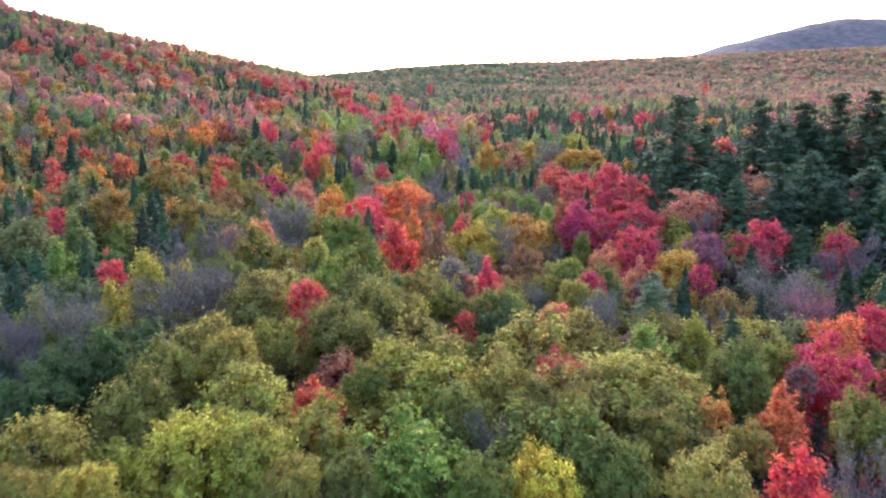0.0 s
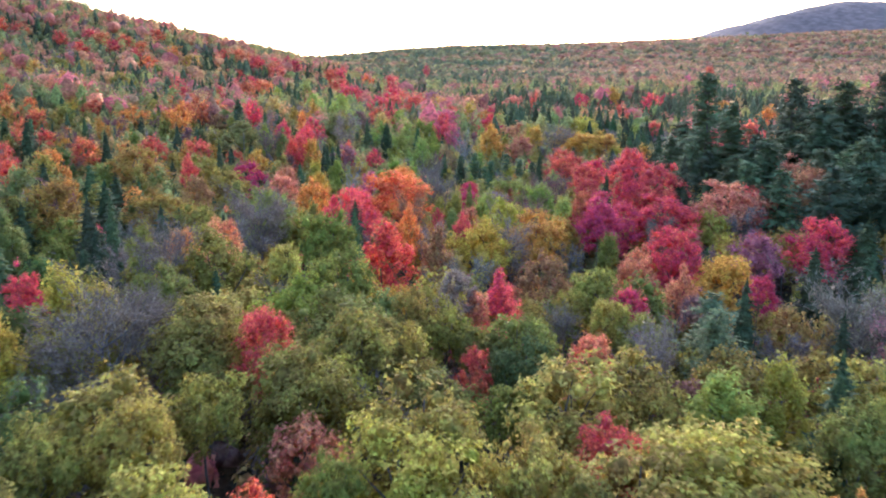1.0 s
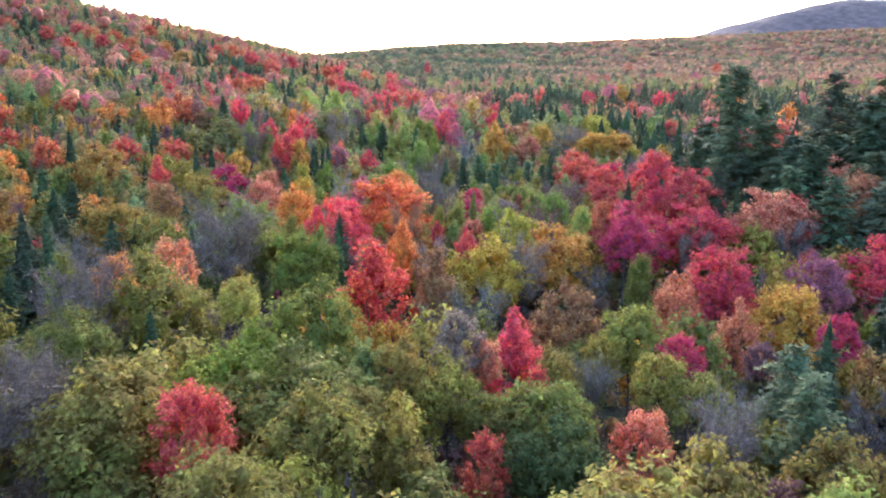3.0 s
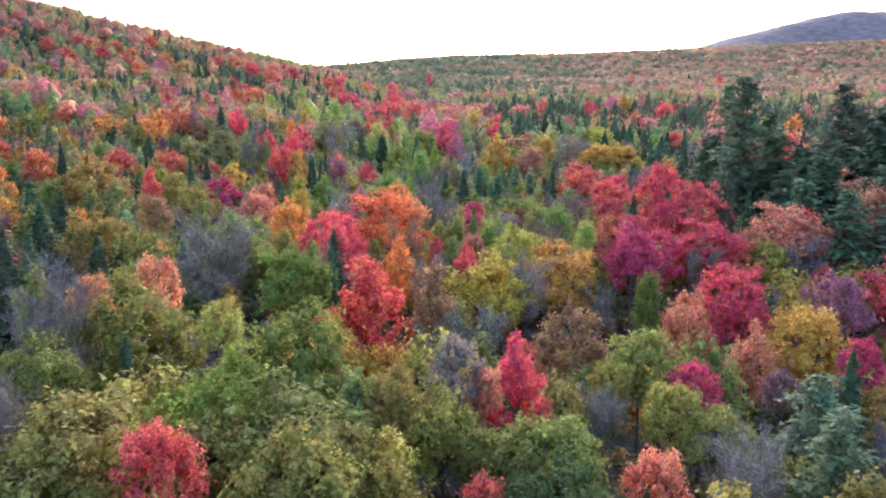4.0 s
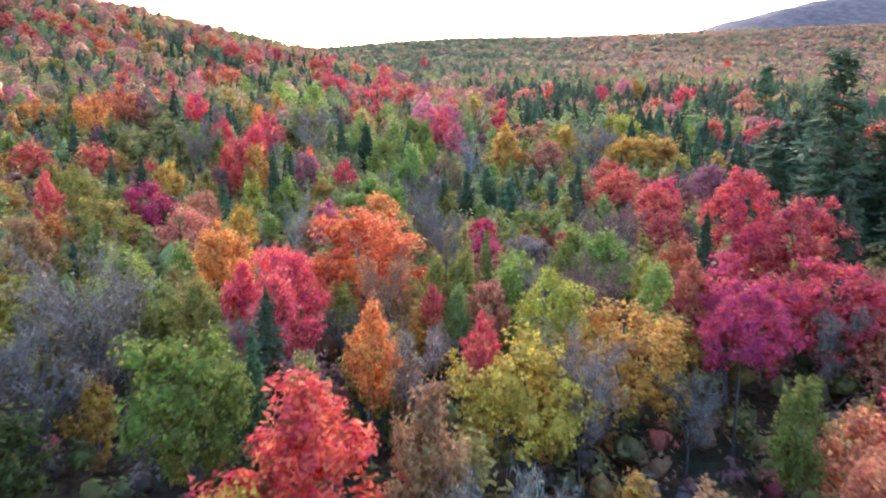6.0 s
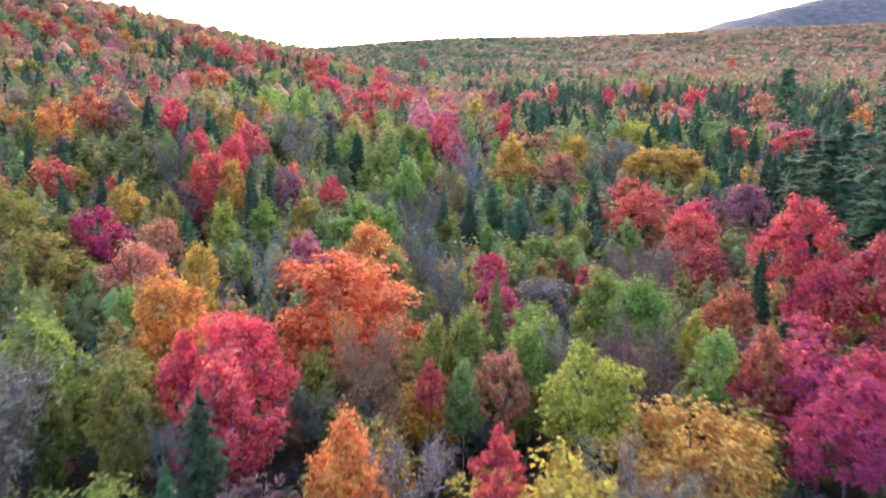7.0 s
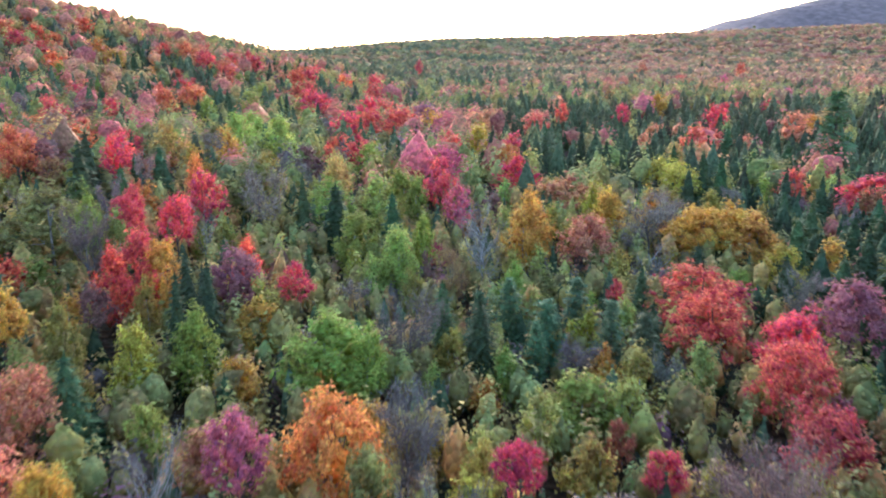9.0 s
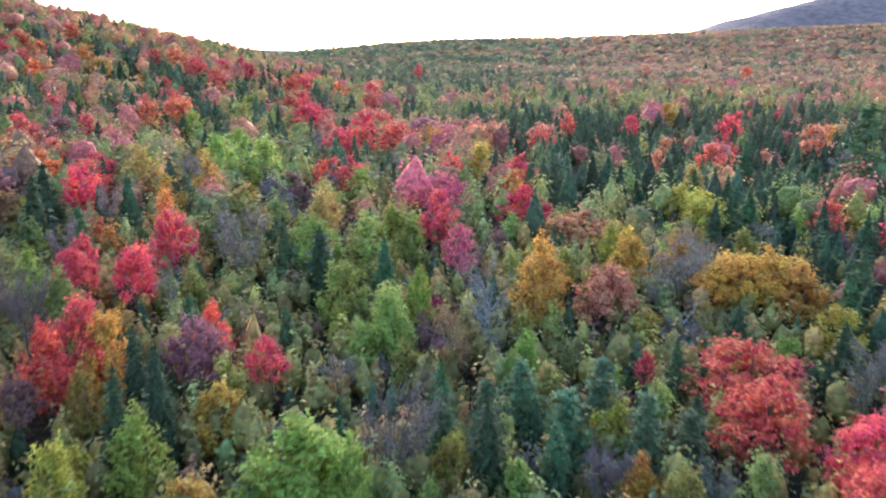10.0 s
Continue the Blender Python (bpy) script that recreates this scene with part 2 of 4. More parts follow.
def lobed_crown(rng, wide, high, base, lobes, lobe, count, size, top=1.0, rise=0.0, long=1.0, flat=1.0, under=-0.35, brush=0.0, each=8, tuft=1.0, fill=0.6, smooth=1):
    """Many lobes that bulge from an uneven ellipsoid, each drawn out along its own limb, with leaves over them.

    Gives the leaves, the lobes' centres and the closed inner masses."""
    mid, rz, rx = (base + high) / 2, (high - base) / 2, wide / 2
    i = np.arange(lobes) + 0.5
    z = 1 - 1.72 * i / lobes
    t = i * 2.39996 + rng.uniform(0, 6)
    ring = np.sqrt(1 - z * z)
    d = np.stack([ring * np.cos(t), ring * np.sin(t), z], 1) + rng.normal(size=(lobes, 3)) * 0.16
    taper = np.where(d[:, 2:] > 0, 1 - (1 - top) * d[:, 2:].clip(0, 1), 1)
    lr = lobe * wide * rng.uniform(0.65, 1.3, lobes)
    reach = rng.uniform(0.76, 1.06, (lobes, 1))
    c = d * np.array([rx, rx, rz]) * reach * np.concatenate([taper, taper, np.ones_like(taper)], 1)
    c = c * (1 - 0.75 * (lr / rx)[:, None]) + np.array([0, 0, mid])
    axis = d * np.array([1, 1, 0.3]) + np.array([0, 0, rise]) + rng.normal(size=(lobes, 3)) * 0.12
    axis /= np.linalg.norm(axis, axis=1, keepdims=True)

    def shaped(q, k):
        along = (q * axis[k]).sum(1, keepdims=True)
        # towards its end a drawn-out lobe comes to a point
        point = 1 - (0.45 * min(1.0, long - 1.0)) * along.clip(0, 1) ** 2
        return (q * point + axis[k] * along * (long - point)) * np.array([1, 1, flat])

    tufts = max(1, count // each)
    pick = rng.choice(lobes, tufts, p=lr ** 2 / (lr ** 2).sum())
    q = rng.normal(size=(tufts, 3))
    q /= np.linalg.norm(q, axis=1, keepdims=True)
    out_ = c[pick] - np.array([0, 0, mid])
    out_ = out_ / (np.linalg.norm(out_, axis=1, keepdims=True) + 1e-6) + np.array([0, 0, 0.45])
    flip = (q * out_).sum(1) < under
    q[flip] *= -1
    p = c[pick] + shaped(q, pick) * (lr[pick] * rng.uniform(0.62, 1.22, tufts))[:, None]
    # every tuft is a handful of leaves round the end of a twig
    p, q = np.repeat(p, each, 0), np.repeat(q, each, 0)
    k = len(p)
    p = p + rng.normal(size=(k, 3)) * size * tuft * np.array([1, 1, 0.7 + 0.35 * brush])
    nrm = q * 0.75 + np.array([0, 0, 0.7]) + rng.normal(size=(k, 3)) * 0.42
    way = rng.normal(size=(k, 3)) + q * 0.7 + np.array([0, 0, 1.0]) * brush
    solid = []
    bv, bf = BALL[smooth]
    for j in range(lobes):
        w = bv * rng.uniform(0.5, 1.2, (len(bv), 1))
        solid.append((c[j] + shaped(w, np.full(len(bv), j)) * lr[j] * fill, bf))
    w = bv * rng.uniform(0.8, 1.1, (len(bv), 1))
    solid.append((w * np.array([rx, rx, rz]) * (0.56 * fill) * np.array([0.6 + 0.4 * top, 0.6 + 0.4 * top, 1.15]) + np.array([0, 0, mid - 0.1 * rz]), bf))
    return cards(p, nrm, size, rng, 1.25 + 0.3 * brush, way), c, solid


def trunk_paths(rng, high, c, r, base, limbs=7):
    lean = rng.normal(size=2) * 0.03 * high
    top = np.array([lean[0], lean[1], high * 0.86])
    paths = [limb((0, 0, -0.6), top, r, r * 0.16, rng, 7, 0.06)]
    for k in rng.choice(len(c), min(limbs, len(c)), replace=False):
        z0 = rng.uniform(base * 0.8, high * 0.62)
        z0 = min(z0, c[k][2] - 0.4)
        t = z0 / top[2]
        paths.append(limb((top[0] * t, top[1] * t, z0), c[k], r * 0.5 * (1 - 0.5 * t), r * 0.08, rng, 4, 0.2))
    return paths


# each maker gives (high, wide, trunk mesh, crown mesh) at its own natural size
COUNT, SIZE, EACH = (5200, 2600, 1050, 400), (0.22, 0.29, 0.4, 0.58), (7, 6, 5, 4)


def leafy(seed, fine, high, wide, base, lobes, lobe, stem, low, bark=BARK, more=1.0, small=1.0, **shape):
    rng = np.random.default_rng(seed)
    v, c, solid = lobed_crown(rng, wide, high, base, (lobes, lobes, int(lobes * 0.8), int(lobes * 0.6))[fine], lobe * (1, 1, 1.1, 1.25)[fine], int(COUNT[fine] * more), SIZE[fine] * small,
                              each=EACH[fine], **shape)
    # bring the whole crown to its height and width
    tall, far = np.percentile(v[:, 2], 99.7), np.percentile(np.hypot(v[:, 0], v[:, 1]), 96)
    fit_ = np.array([wide / 2 / far, wide / 2 / far, (high - base) / (tall - base)])
    low_ = np.array([0, 0, base])
    v, c = (v - low_) * fit_ + low_, (c - low_) * fit_ + low_
    solid = [((w - low_) * fit_ + low_, f) for w, f in solid]
    return high, wide, timber(trunk_paths(rng, high, c, stem, low, (9, 6, 4, 0)[fine]), bark, fine), spray_mesh("crown", v, LEAVES, solid)


def make_oak(seed, fine):
    return leafy(seed, fine, 11.0, 8.0, 2.6, 40, 0.14, 0.24, 3.4, under=-0.3)


def make_maple(seed, fine):
    return leafy(seed, fine, 12.0, 7.6, 2.4, 42, 0.125, 0.2, 3.6, top=0.75, rise=0.9, long=1.35, under=-0.3, brush=0.4)


def make_flame_maple(seed, fine):
    """Limbs that all sweep upwards and end in points, the crown widest low down."""
    return leafy(seed, fine, 12.0, 7.0, 1.6, 46, 0.1, 0.18, 3.0, top=0.34, rise=1.4, long=1.9, under=-0.4, brush=0.9)


def make_layered_maple(seed, fine):
    """Sprays one above the other, reaching out sideways."""
    return leafy(seed, fine, 11.0, 8.6, 2.4, 50, 0.11, 0.2, 3.6, top=0.8, rise=0.4, long=1.3, flat=0.8, under=-0.3)


def make_birch(seed, fine):
    return leafy(seed, fine, 11.0, 4.8, 0.8, 36, 0.13, 0.11, 2.2, PALE_BARK, 1.0, 0.75, top=0.4, rise=2.0, long=2.0, under=-0.5, brush=1.8)


def make_spruce(seed, fine):
    rng = np.random.default_rng(seed)
    high, wide = 13.0, 5.0
    parts = []
    levels = (30, 26, 21, 15)[fine]
    for k in range(levels):
        f = (k + rng.uniform(-0.3, 0.3)) / levels
        z0 = 0.9 + (high - 1.0) * max(f, 0)
        reach = wide / 2 * (1 - max(f, 0)) ** 0.85 + 0.12
        for b in range((15, 13, 11, 9)[fine]):
            t = rng.uniform(0, 2 * math.pi)
            r = reach * rng.uniform(0.6, 1.12)
            d = np.array([math.cos(t), math.sin(t), 0])
            steps = np.linspace(0.3, 1.0, (5, 4, 3, 2)[fine])
            p = d * r * steps[:, None] + np.array([0, 0, z0]) - np.array([0, 0, 1]) * (0.22 * r * steps ** 2)[:, None]
            nrm = np.array([0, 0, 1.0]) + d * 0.35 + rng.normal(size=(len(p), 3)) * 0.3
            parts.append(cards(p, nrm, (0.42, 0.48, 0.58, 0.72)[fine] * (0.5 + 0.5 * r / 2.5), rng, 1.9, np.tile(d, (len(p), 1)) + rng.normal(size=(len(p), 3)) * 0.35))
    parts.append(cards(np.array([[0, 0, high - 0.3]] * 4), rng.normal(size=(4, 3)) * (1, 1, 0.1), 0.3, rng, 3.0, np.tile([0.0, 0, 1], (4, 1))))
    bv, bf = BALL[2]
    solid = []
    for k in range(7):
        f = k / 7
        r = wide / 2 * (1 - f) ** 0.85 * 0.66 + 0.06
        solid.append((bv * rng.uniform(0.75, 1.15, (len(bv), 1)) * np.array([r, r, high * 0.13]) + np.array([0, 0, 1.3 + (high - 2.2) * f]), bf))
    return high, wide, tube_mesh("trunk", [limb((0, 0, -0.5), (0, 0, high * 0.97), 0.17, 0.02, rng, 5, 0.0)], BARK), spray_mesh("crown", np.concatenate(parts), NEEDLES, solid)


def make_pine(seed, fine):
    rng = np.random.default_rng(seed)
    high, wide = 20.0, 8.5
    parts, paths = [], [limb((0, 0, -0.6), (0.2, 0.1, high * 0.97), 0.3, 0.03, rng, 7, 0.03)]
    levels = 17
    for k in range(levels):
        f = k / (levels - 1)
        z0 = high * (0.22 + 0.76 * f)
        reach = wide / 2 * (1.06 - f) ** 0.5 * rng.uniform(0.65, 1.15)
        for b in range(6):
            t = b * 1.047 + rng.uniform(-0.5, 0.5) + k
            r = reach * rng.uniform(0.5, 1.15)
            d = np.array([math.cos(t), math.sin(t), 0.0])
            z1 = z0 + rng.uniform(-0.7, 0.7)
            tip = d * r + np.array([0, 0, z1 + r * 0.12])
            if k % 2 == 0:
                paths.append(limb((0, 0, z0 - 0.2), tip, 0.06, 0.015, rng, 3, 0.1))
            m = int((46, 28, 17, 9)[fine] * (0.4 + r / (wide / 2)))
            s = rng.uniform(0.35, 1.05, m)
            p = d * r * s[:, None] + np.array([0, 0, z1]) + np.array([0, 0, 1]) * (r * 0.16 * s ** 2)[:, None] + rng.normal(size=(m, 3)) * np.array([0.42, 0.42, 0.27]) * (0.6 + r / 5)
            nrm = np.array([0, 0, 1.0]) + d * 0.2 + rng.normal(size=(m, 3)) * 0.3
            parts.append(cards(p, nrm, (0.34, 0.44, 0.56, 0.78)[fine], rng, 1.9, np.tile(d, (m, 1)) + rng.normal(size=(m, 3)) * 0.6))
    return high, wide, tube_mesh("trunk", paths, BARK), spray_mesh("crown", np.concatenate(parts), NEEDLES)


def timber(paths, bark, fine):
    """The stem, and for the nearest trees each limb as a mesh of its own."""
    sides = (6, 5, 4, 4)[fine]
    if fine:
        return tube_mesh("trunk", paths, bark, sides), []
    return tube_mesh("trunk", paths[:1], bark, 7), [tube_mesh("limb", [p], bark, 5) for p in paths[1:]]


def make_dead(seed, fine):
    return make_bare(seed, fine, PALE_BARK, 0.12)


def make_bare(seed, fine, bark=GREY_BARK, twigs=1.0):
    """A tree that has lost its leaves: forked grey limbs and a haze of fine twigs."""
    rng = np.random.default_rng(seed)
    high, wide = 11.0, 5.5
    paths, tips = [limb((0, 0, -0.5), (rng.normal() * 0.4, rng.normal() * 0.4, high * 0.8), 0.13, 0.03, rng, 6, 0.08)], []
    for k in range((18, 14, 11, 7)[fine]):
        z0 = rng.uniform(0.25, 0.75) * high
        t = k * 2.4 + rng.uniform(-0.3, 0.3)
        r = wide / 2 * rng.uniform(0.5, 1.0)
        end = np.array([math.cos(t) * r, math.sin(t) * r, min(high, z0 + r * rng.uniform(0.9, 1.9))])
        paths.append(limb((0, 0, z0), end, 0.055, 0.012, rng, 4, 0.3))
        start = np.array([0, 0, z0])
        for j in range((5, 4, 3, 1)[fine]):
            s = rng.uniform(0.35, 0.95)
            a_ = start + (end - start) * s
            b_ = a_ + (end - start) * 0.35 + rng.normal(size=3) * 0.7 + np.array([0, 0, 0.5])
            paths.append(limb(a_, b_, 0.022, 0.007, rng, 3, 0.2))
            tips += [(a_, b_)]
    count = int((5200, 3200, 1900, 700)[fine] * twigs)
    k = rng.integers(0, len(tips), count)
    a_, b_ = np.array([t[0] for t in tips])[k], np.array([t[1] for t in tips])[k]
    p = a_ + (b_ - a_) * rng.uniform(0.1, 1.15, (count, 1)) + rng.normal(size=(count, 3)) * 0.3
    grow = (b_ - a_) / (np.linalg.norm(b_ - a_, axis=1, keepdims=True) + 1e-6) + rng.normal(size=(count, 3)) * 0.5 + np.array([0, 0, 0.4])
    v = cards(p, rng.normal(size=(count, 3)), (0.045, 0.06, 0.08, 0.12)[fine], rng, (12.0, 10.0, 9.0, 7.0)[fine], grow)
    return high, wide, tube_mesh("trunk", paths, bark, 4), spray_mesh("twigs", v, TWIGS)


MAKERS = {"oak": make_oak, "maple": make_maple, "flame_maple": make_flame_maple, "layered_maple": make_layered_maple, "birch": make_birch, "spruce": make_spruce, "pine": make_pine, "bare_tree": make_bare, "dead_tree": make_dead}
SHAPES = {}
for number, (kind_, maker) in enumerate(MAKERS.items()):
    for fine in range(4):
        SHAPES[kind_, fine] = [maker(100 * number + 10 * j + fine, fine) for j in range(5)]

WORDS = {
    "moss": "dull green", "leaf": "bright green", "deep": "dark green", "olive": "olive green", "yelolive": "yellowish olive",
    "yelgreen": "yellow-green", "sage": "grey-green", "grass": "soft green", "lime": "pale lime green", "goldolive": "olive gold",
    "gold": "golden", "mustard": "mustard yellow", "yellow": "bright yellow", "amber": "amber orange", "bronze": "bronze gold", "orange": "bright orange",
    "redorange": "orange-red", "red": "bright red", "scarlet": "glowing scarlet", "flame": "warm orange", "rust": "rusty orange", "blaze": "blazing orange", "coral": "coral red", "salmon": "salmon pink", "pinkred": "pinkish red", "pink": "pink",
    "crimson": "crimson", "magenta": "dark magenta", "rose": "dusty rose", "tan": "pale tan", "brown": "orange-brown",
    "rosebrown": "reddish brown", "rosegray": "rosy grey", "mauve": "purple-grey", "ash": "ash grey", "spruce": "very dark green",
    "fir": "dark green", "pine": "blue-green", "darkpine": "dark blue-green",
}
SAYS = {
    "oak": "round-crowned oak with {} leaves in the autumn wood", "maple": "maple with {} autumn leaves among the other trees",
    "flame_maple": "upswept pointed maple with {} autumn leaves", "layered_maple": "spreading maple with layered sprays of {} leaves",
    "birch": "slim young birch with {} leaves and a pale stem", "spruce": "narrow pointed spruce with {} needles among broadleaf trees",
    "pine": "tall white pine with {} layered boughs", "bare_tree": "leafless tree with {} twigs on grey limbs",
    "dead_tree": "dead standing tree with bare {} limbs",
}
CATEGORY = {"oak": "oak tree", "maple": "maple tree", "flame_maple": "maple tree", "layered_maple": "maple tree", "birch": "birch tree", "spruce": "spruce tree", "pine": "pine tree", "bare_tree": "bare tree", "dead_tree": "dead tree"}
planted, cells, counted = [], collections.defaultdict(list), collections.Counter()
turns = np.random.default_rng(5)


def plant(kind, x, y, high, wide, tint, filler=False):
    """One tree: an empty at its foot with its trunk and its crown."""
    inside = abs(x) < 16 + 0.46 * max(y, 0)
    level = (1 if y < 70 else 2 if y < 178 else 3) if filler else (0 if y < 150 else 1 if y < 225 else 2 if y < 300 else 3)
    level = level if inside else 3
    h0, w0, trunk, crown = SHAPES[kind, level][int(turns.integers(5))]
    root = new(kind)
    root.empty_display_size = 0.5
    root.location = (x, y, float(ground_height(x, y)))
    root.rotation_euler = (0, 0, float(turns.uniform(0, 6.28)))
    root.scale = (wide / w0, wide / w0 * float(turns.uniform(0.9, 1.1)), high / h0)
    trunk, limbs = trunk if isinstance(trunk, tuple) else (trunk, [])
    # a slim tree in a dense stand carries its crown high up
    part_ = min(1.0, 1.12 * (wide / w0) / (high / h0))
    for name, data in [("trunk", trunk), ("crown", crown)] + [("limb", d) for d in limbs]:
        ob = new(name, data)
        ob.parent = root
        if name == "crown":
            ob["kind"] = "stuff"
        if name != "trunk":
            ob.location, ob.scale = (0, 0, h0 * (1 - part_)), (1, 1, part_)
        r, g, b = TINT[tint]
        k = turns.uniform(0.9, 1.1, 3)
        ob.color = (min(r * k[0], 1), min(g * k[1], 1), min(b * k[2], 1), 1)
    tagged(root, SAYS[kind].format(WORDS[tint]), CATEGORY[kind], group=kind.replace("_", " ") + "s of the wood")
    planted.append((x, y, wide))
    cells[int(x // 8), int(y // 8)].append((x, y, wide))
    counted[kind] += 1
    return root


def oak(x, y, high, wide, tint):
    return plant("oak", x, y, high, wide, tint)


def maple(x, y, high, wide, tint):
    return plant("maple", x, y, high, wide, tint)


def flame_maple(x, y, high, wide, tint):
    return plant("flame_maple", x, y, high, wide, tint)


def layered_maple(x, y, high, wide, tint):
    return plant("layered_maple", x, y, high, wide, tint)


def birch(x, y, high, wide, tint):
    return plant("birch", x, y, high, wide, tint)


def spruce(x, y, high, wide, tint):
    return plant("spruce", x, y, high, wide, tint)


def pine(x, y, high, wide, tint):
    return plant("pine", x, y, high, wide, tint)


def bare_tree(x, y, high, wide, tint):
    return plant("bare_tree", x, y, high, wide, tint)


def dead_tree(x, y, high, wide, tint):
    return plant("dead_tree", x, y, high, wide, tint)


# ---- the trees that stand out, from the nearest on ----
oak(-20.6, 22.6, 11.7, 3.2, "goldolive")
oak(-17.5, 23.1, 11.6, 3.8, "yelgreen")
oak(-7.4, 24.6, 11.5, 3.4, "goldolive")
oak(-4.5, 25.1, 11.4, 3.2, "moss")
oak(2.6, 26.1, 11.3, 3.8, "moss")
oak(5.8, 27.1, 11.4, 4.7, "yellow")
oak(-22.2, 28.1, 11.7, 6.4, "goldolive")
oak(-14.0, 28.1, 11.7, 6.8, "yelgreen")
oak(-10.3, 28.1, 11.6, 5.6, "yelgreen")
oak(-1.3, 29.1, 11.4, 8.4, "leaf")
oak(10.0, 29.1, 11.3, 5.3, "moss")
oak(15.5, 29.1, 11.3, 5.7, "yelolive")
flame_maple(20.9, 29.1, 11.5, 6.5, "scarlet")
oak(-7.1, 31.1, 11.4, 5.0, "goldolive")
bare_tree(3.6, 32.6, 9.3, 2.8, "mauve")
oak(-19.2, 34.1, 11.7, 6.0, "olive")
oak(1.2, 35.1, 11.2, 5.1, "moss")
oak(20.2, 35.1, 10.5, 3.3, "olive")
oak(-12.6, 35.6, 11.5, 7.0, "yelolive")
oak(-26.6, 35.6, 11.8, 5.5, "deep")
oak(14.6, 36.1, 10.3, 4.1, "olive")
maple(-8.6, 37.6, 9.5, 4.0, "redorange")
oak(8.9, 37.6, 10.2, 3.4, "goldolive")
oak(29.7, 39.1, 11.6, 5.1, "moss")
flame_maple(23.9, 39.1, 11.6, 4.1, "orange")
oak(-18.9, 39.1, 11.7, 4.1, "moss")
oak(7.1, 39.1, 10.2, 4.7, "moss")
oak(-5.4, 39.1, 10.2, 3.1, "moss")
oak(-26.0, 39.6, 11.9, 4.8, "deep")
maple(19.6, 40.6, 10.4, 3.4, "amber")
oak(-2.3, 41.1, 11.1, 9.4, "yelgreen")
oak(-15.0, 41.1, 11.6, 4.7, "goldolive")
oak(4.6, 42.1, 11.0, 5.6, "yelolive")
oak(-23.8, 43.1, 11.9, 7.0, "deep")
oak(14.2, 43.6, 11.2, 11.3, "yelolive")
bare_tree(-32.2, 45.1, 12.1, 3.9, "mauve")
maple(9.4, 47.1, 10.0, 5.0, "coral")
bare_tree(-26.2, 47.6, 9.1, 3.2, "ash")
oak(-13.4, 47.6, 10.5, 4.6, "olive")
maple(28.9, 47.6, 10.8, 2.7, "rosebrown")
oak(24.2, 48.6, 11.6, 6.0, "moss")
bare_tree(-30.2, 49.1, 12.2, 4.9, "ash")
oak(-8.9, 51.1, 11.2, 7.2, "moss")
layered_maple(33.2, 51.6, 11.9, 8.5, "crimson")
oak(13.2, 53.1, 9.9, 4.5, "olive")
birch(-35.2, 53.6, 12.5, 4.7, "moss")
birch(17.9, 54.6, 11.2, 6.8, "grass")
oak(30.0, 54.6, 10.8, 3.5, "olive")
oak(4.0, 54.6, 8.3, 4.1, "moss")
birch(-29.6, 55.6, 12.4, 3.3, "yelgreen")
bare_tree(-23.5, 57.6, 12.1, 6.9, "mauve")
birch(23.9, 58.6, 11.6, 5.1, "yelgreen")
maple(-12.5, 59.0, 11.4, 4.8, "coral")
birch(-2.0, 60.5, 9.6, 3.6, "goldolive")
flame_maple(2.2, 61.1, 8.8, 3.4, "coral")
oak(-17.6, 61.1, 11.7, 8.3, "olive")
maple(38.4, 61.1, 12.1, 5.3, "orange")
oak(6.2, 61.6, 9.9, 6.4, "deep")
bare_tree(-21.9, 62.1, 12.2, 4.5, "mauve")
birch(-25.3, 62.6, 12.6, 3.6, "yelgreen")
oak(-4.9, 63.0, 10.0, 3.9, "moss")
bare_tree(15.7, 63.6, 11.0, 3.7, "rosegray")
maple(11.5, 64.0, 10.2, 3.8, "salmon")
pine(21.1, 65.0, 12.7, 5.6, "pine")
oak(-7.8, 65.6, 11.2, 10.9, "moss")
layered_maple(44.2, 65.6, 12.2, 5.3, "crimson")
oak(2.6, 67.5, 8.7, 3.7, "moss")
birch(-30.8, 68.1, 13.2, 5.7, "yelgreen")
oak(7.2, 68.5, 9.6, 4.8, "grass")
oak(-23.2, 69.5, 12.9, 5.2, "moss")
oak(-12.4, 70.0, 11.7, 7.7, "leaf")
oak(0.1, 70.0, 10.3, 5.8, "olive")
oak(16.7, 70.0, 11.1, 4.6, "olive")
bare_tree(39.4, 70.6, 12.3, 5.0, "rose")
oak(-2.9, 71.0, 11.0, 3.7, "olive")
pine(22.7, 71.1, 12.9, 7.2, "pine")
birch(-5.1, 71.1, 10.5, 4.4, "sage")
flame_maple(6.3, 72.0, 9.6, 2.4, "coral")
spruce(-44.5, 72.1, 12.7, 7.4, "fir")
maple(-36.4, 72.6, 12.4, 3.8, "crimson")
oak(14.7, 73.0, 11.1, 4.2, "yelolive")
bare_tree(10.2, 74.0, 9.3, 2.9, "ash")
birch(7.7, 74.1, 10.1, 5.3, "goldolive")
maple(3.0, 75.5, 10.1, 2.6, "salmon")
maple(1.0, 76.0, 11.7, 4.5, "rosegray")
spruce(-20.7, 76.0, 11.2, 2.9, "fir")
layered_maple(17.1, 76.5, 11.7, 4.2, "magenta")
oak(-9.3, 77.0, 13.2, 7.6, "moss")
oak(-14.9, 77.5, 13.3, 3.7, "yelolive")
birch(-44.6, 77.6, 13.0, 5.4, "grass")
maple(23.6, 78.0, 12.0, 2.7, "rosebrown")
spruce(-41.6, 78.1, 13.0, 7.1, "fir")
bare_tree(-25.7, 78.5, 14.2, 4.7, "mauve")
oak(11.7, 78.5, 10.4, 3.5, "goldolive")
